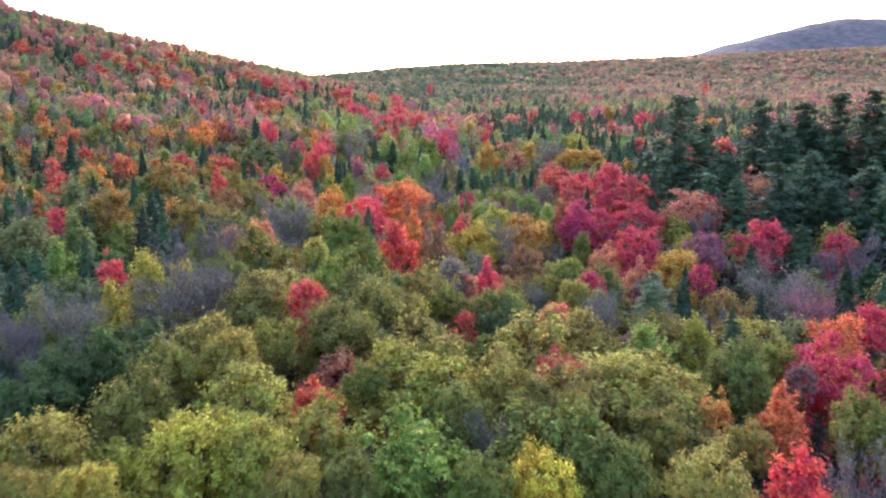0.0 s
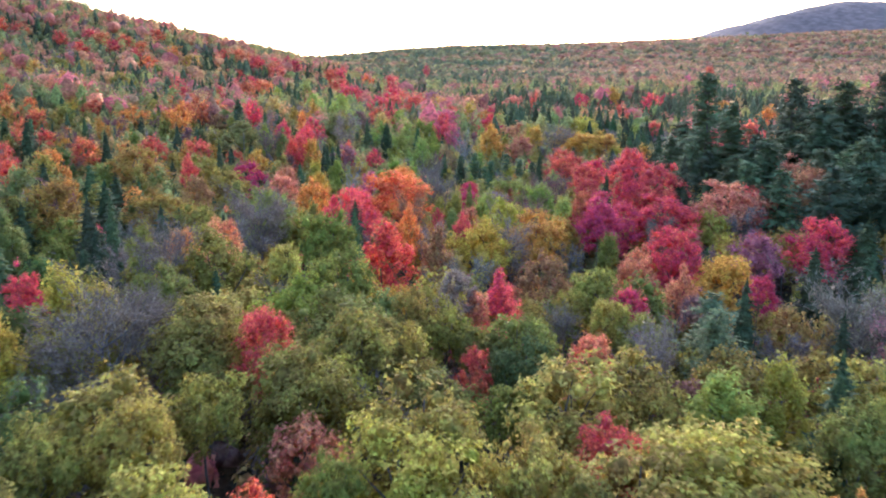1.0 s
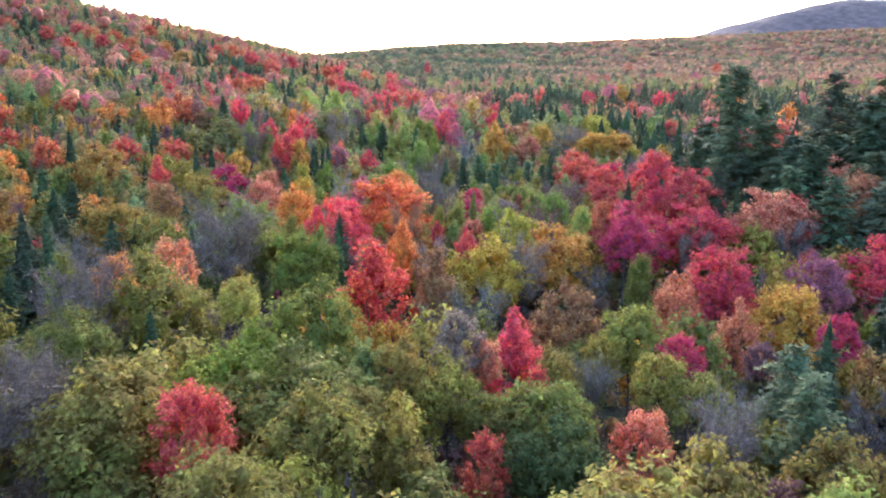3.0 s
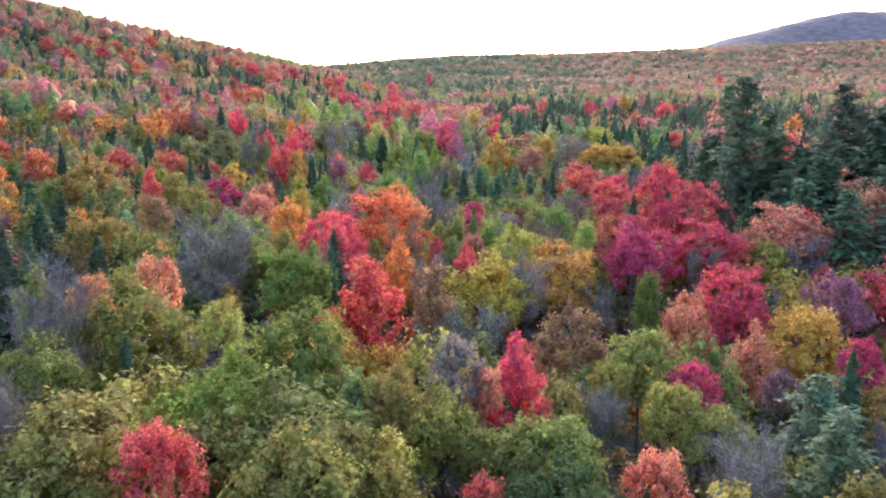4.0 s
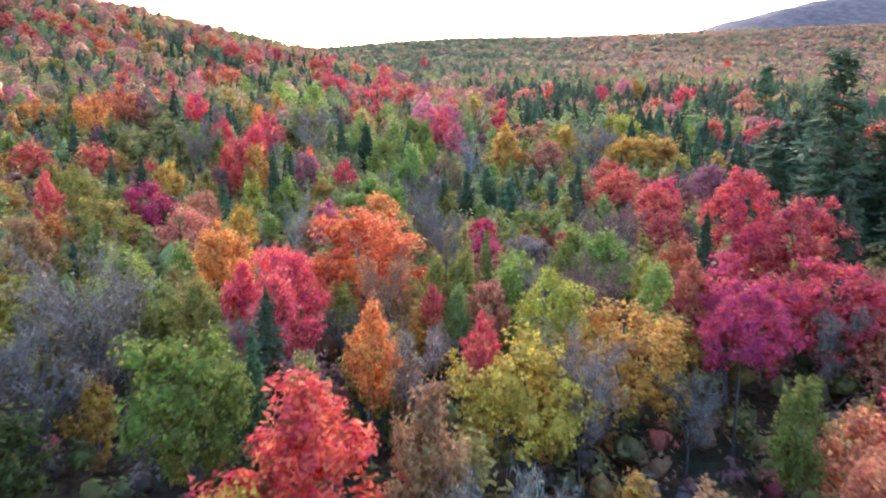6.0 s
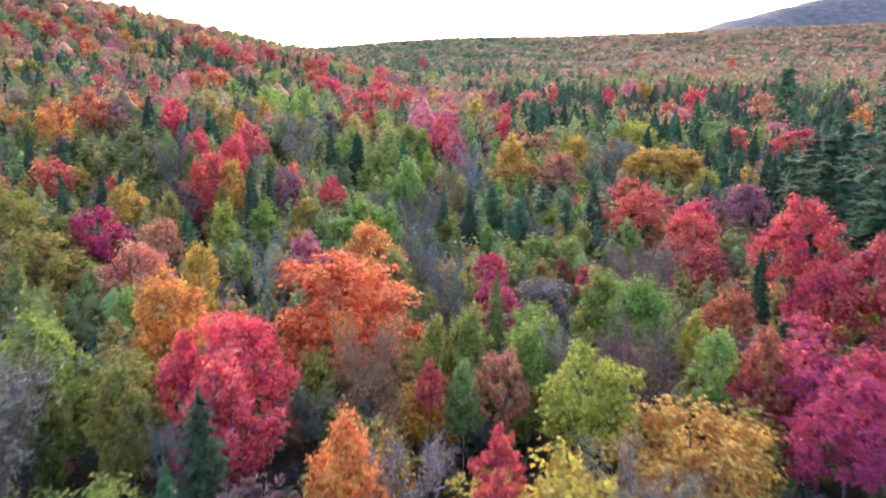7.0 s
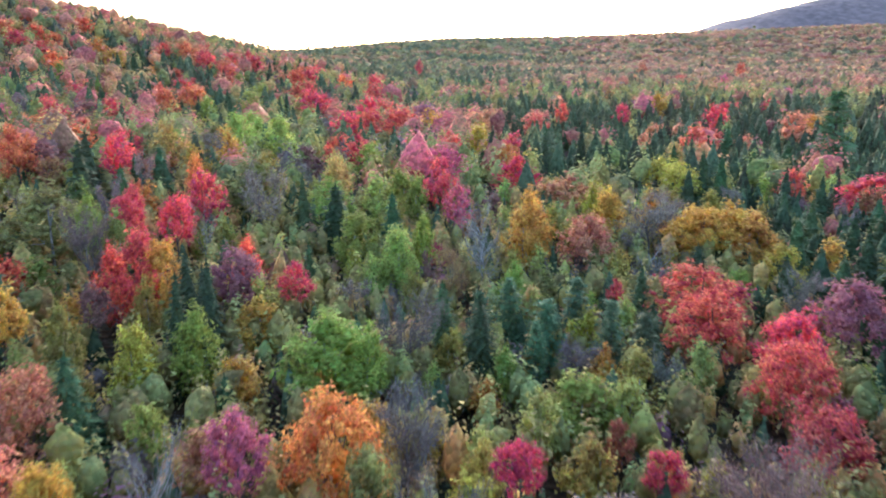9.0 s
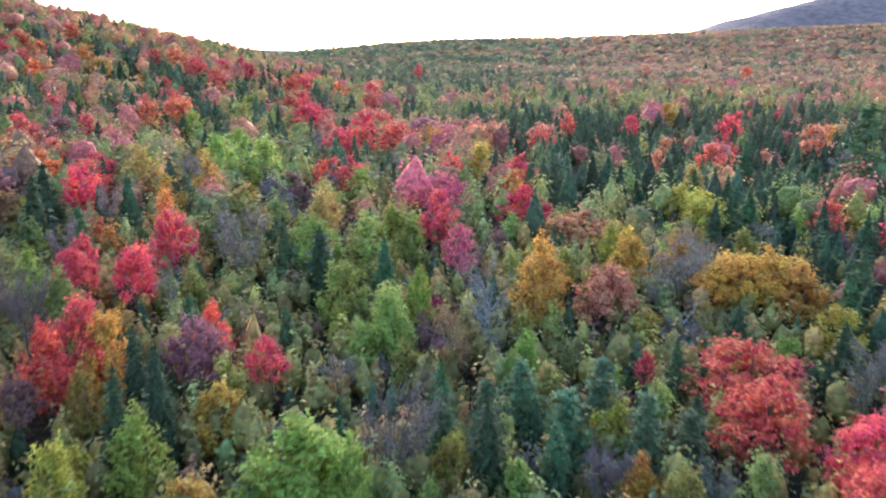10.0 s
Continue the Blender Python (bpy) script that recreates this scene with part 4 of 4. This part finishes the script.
spruce(-97.5, 382.6, 12.7, 7.7, "spruce")
spruce(-115.9, 386.2, 11.7, 8.2, "moss")
spruce(-53.4, 392.1, 12.7, 5.8, "spruce")
maple(-87.6, 393.3, 12.8, 8.4, "redorange")
maple(63.7, 393.9, 14.0, 6.6, "crimson")
spruce(-194.0, 395.1, 12.7, 7.2, "spruce")
spruce(-189.2, 395.2, 12.7, 7.7, "spruce")
maple(-211.3, 395.3, 12.8, 11.6, "amber")
birch(-170.9, 395.8, 11.8, 6.8, "yelolive")
birch(-67.7, 398.3, 11.8, 6.8, "lime")
maple(43.9, 398.5, 13.0, 6.8, "coral")
maple(-19.9, 399.0, 12.8, 11.6, "coral")
maple(99.4, 399.7, 14.8, 11.0, "pinkred")
oak(-183.5, 400.0, 12.8, 11.6, "olive")
flame_maple(-99.9, 400.3, 10.8, 8.7, "coral")
spruce(-205.0, 400.8, 12.7, 6.6, "spruce")
maple(-45.8, 402.3, 12.8, 11.6, "crimson")
maple(135.6, 403.6, 10.6, 8.4, "amber")
birch(-132.8, 414.2, 11.8, 6.8, "sage")
birch(-142.1, 415.8, 11.8, 6.8, "grass")
maple(-44.1, 417.3, 12.8, 11.6, "crimson")
spruce(47.3, 420.5, 10.6, 7.9, "fir")
maple(-98.4, 422.3, 10.8, 9.4, "red")
maple(73.8, 433.3, 10.6, 6.9, "crimson")
birch(-72.5, 434.5, 10.8, 12.1, "lime")
maple(-57.8, 437.0, 12.8, 11.6, "redorange")
spruce(53.0, 438.3, 11.5, 12.2, "fir")
maple(-154.8, 441.6, 12.8, 11.6, "orange")
spruce(-204.3, 443.1, 12.7, 7.1, "spruce")
maple(119.4, 446.0, 10.5, 9.6, "red")
layered_maple(-53.7, 447.3, 10.8, 12.1, "pinkred")
maple(90.4, 447.5, 14.4, 11.0, "gold")
maple(-195.2, 451.6, 12.8, 11.6, "redorange")
birch(-73.3, 452.0, 9.4, 6.1, "lime")
spruce(-134.8, 454.3, 12.7, 7.7, "fir")
maple(-118.4, 456.7, 5.1, 11.0, "flame")
maple(-169.0, 458.8, 12.8, 11.6, "red")
birch(-86.1, 459.9, 11.8, 6.8, "sage")
maple(-125.2, 460.1, 5.0, 11.0, "coral")
maple(-56.6, 461.2, 12.8, 11.6, "coral")
maple(-139.9, 463.3, 12.8, 11.6, "gold")
maple(-110.9, 465.2, 6.4, 11.0, "red")
spruce(-132.6, 466.4, 12.7, 7.7, "spruce")
maple(146.8, 468.7, 10.5, 11.8, "crimson")
maple(-29.5, 471.1, 14.4, 11.0, "coral")
birch(-127.0, 472.2, 6.9, 4.5, "gold")
maple(-117.6, 472.4, 7.6, 11.0, "redorange")
maple(-215.6, 474.2, 12.8, 11.6, "coral")
maple(-186.7, 474.2, 12.8, 11.6, "red")
maple(-95.1, 477.3, 12.8, 11.6, "coral")
maple(-239.9, 478.0, 12.8, 11.6, "coral")
maple(-252.4, 480.5, 12.8, 11.6, "redorange")
maple(-172.8, 480.8, 12.8, 11.6, "flame")
birch(105.7, 484.3, 10.4, 10.7, "gold")
spruce(-135.0, 485.2, 12.7, 7.2, "fir")
spruce(-227.4, 487.2, 12.7, 7.0, "spruce")
maple(-198.8, 489.0, 12.8, 11.6, "flame")
maple(-157.9, 491.1, 12.8, 11.6, "amber")
spruce(-235.1, 491.2, 12.7, 6.2, "fir")
spruce(-138.8, 491.3, 12.7, 7.7, "spruce")
spruce(-152.0, 491.7, 12.7, 7.7, "spruce")
spruce(-241.4, 492.6, 12.7, 7.1, "spruce")
spruce(-147.4, 493.4, 12.7, 7.7, "spruce")
spruce(-250.1, 494.9, 12.7, 6.3, "spruce")
maple(-187.9, 495.4, 12.8, 11.6, "redorange")
maple(-208.2, 495.9, 12.8, 11.6, "red")
spruce(-256.8, 499.2, 12.7, 7.7, "spruce")
maple(-100.8, 499.8, 12.8, 11.6, "flame")
spruce(-262.8, 500.5, 12.7, 7.4, "spruce")
spruce(-268.3, 502.1, 12.7, 7.7, "spruce")
maple(-69.0, 504.6, 13.6, 11.0, "redorange")
maple(-112.6, 506.5, 12.8, 11.6, "red")
maple(-64.5, 513.1, 14.0, 11.0, "pinkred")
spruce(-71.7, 513.8, 12.7, 7.7, "spruce")
maple(-123.0, 514.4, 12.8, 11.6, "flame")
maple(-136.6, 519.2, 12.8, 11.6, "coral")
maple(-116.5, 519.3, 12.8, 11.6, "red")
maple(-47.9, 521.5, 14.7, 11.0, "orange")
spruce(-86.1, 526.8, 12.7, 6.1, "spruce")
birch(87.2, 527.3, 10.5, 11.7, "brown")
maple(-130.0, 532.0, 12.8, 11.6, "flame")
spruce(-99.8, 532.6, 12.7, 5.8, "spruce")
spruce(-79.5, 533.9, 12.7, 7.7, "spruce")
maple(-96.6, 538.2, 12.8, 11.6, "red")
maple(-183.7, 541.2, 12.8, 11.6, "redorange")
maple(-111.5, 545.5, 10.3, 11.6, "pinkred")
spruce(-89.3, 554.4, 12.7, 6.7, "spruce")
maple(-35.7, 555.0, 14.8, 11.0, "pinkred")
maple(-105.3, 564.3, 12.8, 11.6, "red")
maple(-75.0, 569.9, 10.4, 11.6, "flame")
spruce(-76.9, 583.0, 12.7, 7.7, "spruce")
layered_maple(-70.9, 591.1, 10.5, 11.8, "pinkred")
flame_maple(-137.7, 593.7, 10.4, 11.7, "red")
spruce(-28.5, 597.5, 11.3, 12.6, "fir")
spruce(-83.1, 601.2, 12.7, 7.7, "spruce")
maple(-41.5, 670.8, 10.5, 11.7, "coral")
maple(188.4, 751.7, 11.7, 11.0, "coral")
maple(-299.6, 840.2, 5.0, 11.0, "flame")
maple(-17.7, 840.6, 22.0, 11.0, "red")
maple(267.7, 841.5, 20.4, 11.0, "coral")
maple(-322.2, 841.7, 5.0, 11.0, "salmon")
birch(-345.8, 841.9, 5.0, 3.3, "yellow")
maple(180.7, 842.7, 22.0, 11.0, "salmon")
maple(-187.5, 846.3, 10.1, 11.0, "pinkred")
maple(-165.2, 846.3, 21.5, 11.0, "red")
maple(-346.7, 847.8, 5.0, 11.0, "pinkred")
maple(-206.5, 848.1, 20.1, 11.0, "red")
flame_maple(-210.7, 1019.6, 26.5, 13.5, "crimson")
spruce(289.6, 1019.6, 19.6, 13.5, "spruce")

# ---- the trees between them ----
def choose(rng, rows):
    w = np.array([r[0] for r in rows], float)
    kind, tints, low, tall, slim = rows[rng.choice(len(rows), p=w / w.sum())][1:]
    h = rng.uniform(low, tall) * 1.12
    return kind, h, h * slim * rng.uniform(0.85, 1.15), tints.split()[rng.integers(len(tints.split()))]


OAKS = [(6, "oak", "moss olive yelgreen yelolive moss olive", 7.5, 11, 0.64), (0.35, "maple", "coral tan salmon rosebrown", 6, 8, 0.6),
        (0.8, "birch", "sage mustard yelgreen", 6, 9, 0.52), (0.4, "bare_tree", "mauve ash rosegray", 6, 9, 0.5)]
WEST = [(2.0, "birch", "olive moss deep deep grass", 6, 10, 0.55), (0.8, "bare_tree", "mauve ash mauve", 6, 10, 0.55), (1.6, "oak", "moss deep moss olive", 7, 11, 0.62),
        (0.8, "maple", "mustard rose salmon", 6, 10, 0.58), (2.2, "spruce", "fir spruce spruce", 6, 11, 0.58), (0.5, "maple", "magenta crimson", 5, 8, 0.6)]
EAST = [(1.3, "maple", "crimson rose coral salmon magenta", 6, 10, 0.6), (1.4, "oak", "tan olive goldolive sage", 7, 10.5, 0.62), (1.0, "spruce", "fir spruce darkpine", 7, 12, 0.45),
        (0.7, "bare_tree", "ash rosegray mauve", 7, 10, 0.5), (0.8, "birch", "gold olive yelgreen", 6, 9, 0.52)]
PINES = [(3, "pine", "darkpine darkpine pine", 11, 16, 0.6), (1, "spruce", "darkpine fir", 8, 12, 0.5), (0.5, "maple", "rose crimson coral", 9, 13, 0.55)]
MIDDLE = [(3, "birch", "mustard olive tan goldolive gold", 6, 9, 0.58), (1.3, "maple", "brown tan salmon rosebrown coral", 5.5, 8.5, 0.62), (0.8, "bare_tree", "rosegray ash", 6, 9, 0.52),
          (1.2, "oak", "olive mustard goldolive", 6.5, 9.5, 0.64)]
YOUNG = [(5, "birch", "grass lime yelolive olive yelgreen olive goldolive lime", 4.5, 8, 0.48), (2.2, "spruce", "fir spruce fir", 4.5, 8, 0.62), (0.5, "bare_tree", "rosegray mauve rosebrown ash", 5, 7.5, 0.52),
         (0.5, "maple", "rose rosebrown rosegray salmon magenta", 4.5, 7, 0.62), (0.9, "birch", "gold brown tan", 4.5, 7.5, 0.55)]
HILL = [(3.0, "birch", "sage olive moss deep goldolive moss", 5.5, 10, 0.58), (1.5, "maple", "coral flame brown redorange rosebrown amber", 6.5, 10, 0.64), (2.2, "spruce", "fir spruce spruce", 6, 11, 0.58),
        (0.9, "bare_tree", "rosegray rosebrown", 6, 9, 0.52), (0.9, "birch", "gold amber mustard", 6, 9, 0.58)]


GLADE = [(5.0, "spruce", "fir spruce spruce", 5, 9, 0.6), (1.6, "birch", "olive sage lime gold", 5, 8, 0.5), (0.8, "maple", "coral brown mustard rosebrown", 5.5, 8.5, 0.64), (0.6, "bare_tree", "ash rosegray", 5, 8, 0.5)]


def stand_at(x, y):
    if x > 46 + 0.3 * max(0, y - 170) and 115 < y < 195:
        return PINES
    if x > 40 and y >= 185:
        return GLADE
    if x < -40 and y > 120:
        return HILL
    if y > 128:
        return YOUNG
    if x < -24:
        return WEST
    if x > 24:
        return EAST
    return OAKS if y < 84 else MIDDLE


def room(x, y, r):
    i, j = int(x // 8), int(y // 8)
    near = [p for a_ in (i - 1, i, i + 1) for b_ in (j - 1, j, j + 1) for p in cells[a_, b_]]
    return all((x - a_) ** 2 + (y - b_) ** 2 > (r + 0.2 * w_) ** 2 for a_, b_, w_ in near)


rng = np.random.default_rng(11)
for attempt in range(9000):
    y = float(24 + 226 * rng.uniform() ** 0.75)
    x = float(rng.uniform(-1, 1) * (22 + 0.5 * y))
    spacing = 2.1 if y < 128 else 2.3
    if not room(x, y, spacing) or len(planted) > 1300:
        continue
    kind_, h_, w_, tint_ = choose(rng, stand_at(x, y))
    if counted[kind_] < 380:
        plant(kind_, x, y, h_, w_, tint_, True)


# ---- the woods beyond, too many to count ----
def far_tree(rng, kind, high, wide, count, size, smooth=1):
    """Leaves and the closed mass under them, of a tree that is one of very many."""
    bv, bf = BALL[smooth]
    if kind == "cone":
        f = rng.uniform(0, 1, count) ** 1.5
        t = rng.uniform(0, 6.283, count)
        r = wide / 2 * (1 - f) * rng.uniform(0.8, 1.15, count)
        p = np.stack([r * np.cos(t), r * np.sin(t), high * (0.08 + 0.92 * f)], 1)
        nrm = np.stack([np.cos(t) * 0.8, np.sin(t) * 0.8, np.full(count, 0.7)], 1) + rng.normal(size=(count, 3)) * 0.25
        k = (bv[:, 2:] + 1) / 2
        w = bv * np.array([1, 1, 0]) * (1.25 - 1.15 * k) * wide * 0.45 * rng.uniform(0.75, 1.1, (len(bv), 1)) + np.array([0, 0, 1.0]) * (0.06 + 0.9 * k) * high
        return cards(p, nrm, size, rng, 1.5), w, bf
    q = rng.normal(size=(count, 3))
    q /= np.linalg.norm(q, axis=1, keepdims=True)
    q[:, 2] = np.where(q[:, 2] < -0.45, -q[:, 2], q[:, 2])
    a_, b_ = rng.uniform(0, 6, 2)
    axes = np.array([wide / 2, wide / 2, high * 0.4])

    def lump(q):
        return (1 + 0.34 * np.sin(q[:, 0] * 5 + a_) * np.sin(q[:, 1] * 5 + b_))[:, None] * (1 - 0.5 * q[:, 2:].clip(0, 1) * np.array([1, 1, 0]))

    p = q * lump(q) * rng.uniform(0.86, 1.1, (count, 1)) * axes + np.array([0, 0, high * 0.58])
    w = bv * lump(bv) * rng.uniform(0.5, 0.88, (len(bv), 1)) * axes + np.array([0, 0, high * 0.58])
    return cards(p, q * 0.8 + np.array([0, 0, 0.5]) + rng.normal(size=(count, 3)) * 0.2, size, rng, 1.3, rng.normal(size=(count, 3)) + np.array([0, 0, 1.0])), w, bf


def woods(name, places, palette, count, size, label, haze_mix=0.0, smooth=1):
    """All the trees of one stretch of forest as one mesh, each with its own tint."""
    rng = np.random.default_rng(len(places))
    verts, tints, masses, mass_tints = [], [], [], []
    for x, y, tall, broad, mood in places:
        rows = palette(x, y, mood)
        w = np.array([r[0] for r in rows], float)
        kind, names, high, slim = rows[rng.choice(len(rows), p=w / w.sum())][1:]
        h = high * rng.uniform(0.6, 1.3)
        v, mass, faces = far_tree(rng, kind, h * tall, h * slim * broad * rng.uniform(0.85, 1.25), count, size * broad, smooth)
        names = names.split()
        c = np.array(TINT[names[rng.integers(len(names))]]) * rng.uniform(0.88, 1.12)
        # distance haze put into the colour: tints drawn towards a pale green to tan
        east = 0.26 + 0.3 * float(ease(0.03, 0.22, x / max(y, 1.0))) + 0.5 * mood
        haze_tint = np.array(srgb(126, 130, 86)) * (1 - east) + np.array(srgb(194, 130, 82)) * east
        c = c * (1 - haze_mix) + haze_tint * haze_mix
        foot = np.array([x, y, float(ground_height(x, y)) - 0.2])
        verts.append(v + foot)
        masses.append((mass + foot, faces))
        tints.append(np.tile(np.append(c, 1.0), (len(v), 1)))
        mass_tints.append(np.tile(np.append(c, 1.0), (len(mass), 1)))
    me = spray_mesh(name, np.concatenate(verts), FAR_LEAVES, masses)
    at = me.color_attributes.new("tint", "FLOAT_COLOR", "POINT")
    at.data.foreach_set("color", np.concatenate(tints + mass_tints).astype(np.float32).ravel())
    return tagged(new(name, me), label, "woodland", kind="stuff")


def mood_at(x, y, scale):
    return noise.noise(Vector((x * scale, y * scale, 3.1)))


def palette_mid(x, y, mood):
    warm = 0.55 + 1.35 * float(ease(30, 110, -x) * ease(330, 450, y)) + 0.5 * float(ease(90, 220, x))
    grove = mood_at(x + 700, y, 0.013)
    dark = float(ease(0, 40, x) * (1 - ease(150, 210, x)) * ease(265, 300, y) * (1 - ease(420, 520, y)))
    dark = 6 * dark + 6 * float(ease(60, 100, x) * (1 - ease(360, 460, y))) + 2.5 * float(ease(30, 60, -x) * (1 - ease(140, 190, -x)) * ease(300, 340, y) * (1 - ease(450, 540, y)))
    rest = 1 - 0.8 * min(1.0, dark / 4)
    hot = "coral flame amber redorange flame orange rust" if x < -30 and y > 330 else "coral pinkred brown rust flame"
    return [(3.1 * rest, "round", "sage olive grass sage goldolive", 9, 0.66), (1.4 * rest * max(0.1, 1 + 3 * grove), "round", "lime grass yelgreen", 10, 0.5),
            (warm * (0.4 + 0.6 * rest) * max(0.15, 1 + 2 * mood), "round", hot, 11.5, 0.78), (warm * 0.6 * rest, "round", "gold amber mustard orange", 10, 0.7),
            (dark + 1.5 * max(0.1, 1 - 3.5 * mood), "cone", "fir pine fir spruce fir", 10, 0.52), (0.5 * rest, "round", "rosegray rosebrown mauve", 9, 0.62)]


def palette_far(x, y, mood):
    warm = (2.4 if x < -80 and y < 900 else 0.35) + 4.2 * float(ease(0.06, 0.26, x / y)) + 0.5 * float(ease(1700, 2500, y))
    return [(3.4, "round", "sage olive grass moss fir", 10, 0.8), (warm * max(0.1, 1 + 2.5 * mood), "round", "flame rust orange brown amber", 11, 0.85),
            (warm * 0.6, "round", "amber gold flame tan", 11, 0.85), (1.6 * max(0.2, 1 - 3 * mood), "cone", "fir fir moss", 12, 0.66)]


def palette_low(x, y, mood):
    if x > 40 and y > 170:
        return [(3, "cone", "fir spruce fir", 6.0, 0.52), (1.2, "round", "olive sage goldolive", 5.0, 0.5), (0.5, "round", "coral gold rosebrown", 4.5, 0.6)]
    if y > 125:
        return [(4, "round", "lime yelgreen olive mustard yelolive goldolive olive", 6.4, 0.46), (1.3, "round", "gold mustard yellow brown", 5.2, 0.56), (1.2, "cone", "fir fir pine", 5.6, 0.5), (0.7, "round", "rosegray mauve rose", 4.5, 0.7)]
    return [(2, "round", "olive moss sage", 3.2, 0.9), (1.5, "round", "rosebrown brown mauve rosegray", 2.8, 0.9), (0.6, "round", "coral crimson gold", 2.8, 0.9)]


rng = np.random.default_rng(23)
places = []
for y in np.arange(22, 252, 2.5):
    half = 24 + 0.52 * y
    for x in np.arange(-half, half, 2.5):
        if y < 125 and rng.uniform() < 0.35:
            continue
        places.append((x + rng.uniform(-1.2, 1.2), y + rng.uniform(-1.2, 1.2), 1.0, 1.0, 0.0))
woods("undergrowth", [p for p in places if p[1] < 125], palette_low, 36, 0.36, "dense undergrowth of saplings and bushes below the trees")
woods("saplings", [p for p in places if 125 <= p[1] < 180], palette_low, 64, 0.3, "dense young saplings, lime green, gold and dark green")
woods("thicket", [p for p in places if p[1] >= 180], palette_low, 34, 0.4, "dense thicket of young lime green and gold trees")
# the same wood to both sides and behind
places = []
for y in np.arange(-110, 250, 5.2):
    for x in np.arange(-215, 215, 5.2):
        px, py = x + rng.uniform(-2.2, 2.2), y + rng.uniform(-2.2, 2.2)
        if abs(px) > 20 + 0.5 * max(py, 20) or py < 20:
            places.append((px, py, 1.0, 1.5, mood_at(px, py, 0.02)))
near_by = [p for p in places if abs(p[0]) < 125 and p[1] > -62]
woods("surrounding_forest", near_by, palette_mid, 50, 0.7, "autumn forest around in green, gold and red")
woods("outer_forest", [p for p in places if not (abs(p[0]) < 125 and p[1] > -62)], palette_mid, 8, 1.4, "autumn forest further out in green, gold and red")

places = []
y = 246.0
while y < 700:
    step = 5.5 + (y - 246) * 0.006
    half = 40 + 0.52 * (y - 60)
    for x in np.arange(-half - 20, half + 10, step):
        px, py = x + rng.uniform(-0.45, 0.45) * step, y + rng.uniform(-0.45, 0.45) * step
        if not room(px, py, 2.4):
            continue
        places.append((px, py, 1.0, 1.0 + (y - 246) * 0.0006, mood_at(px, py, 0.02)))
    y += step
woods("young_forest", [p for p in places if p[1] < 390], palette_mid, 120, 0.5, "mixed young forest of green birches, red maples and dark spruces", 0.08)
woods("hillside_forest", [p for p in places if p[1] >= 390], palette_mid, 42, 0.9, "mixed autumn forest of green, orange and red trees with dark spruces", 0.2)

places = []
y = 700.0
while y < 2900:
    step = y / 112
    half = 60 + 0.56 * y
    for x in np.arange(-half, half, step):
        px, py = x + rng.uniform(-0.45, 0.45) * step, y + rng.uniform(-0.45, 0.45) * step
        places.append((px, py, 1.0 + 0.1 * (step / 7.6 - 1), step / 7.6 * 1.45, mood_at(px, py, 0.006)))
    y += step * 1.5
woods("distant_forest", places, palette_far, 3, 2.0, "far hillside forest in autumn colours muted by painted-in haze", 0.5)
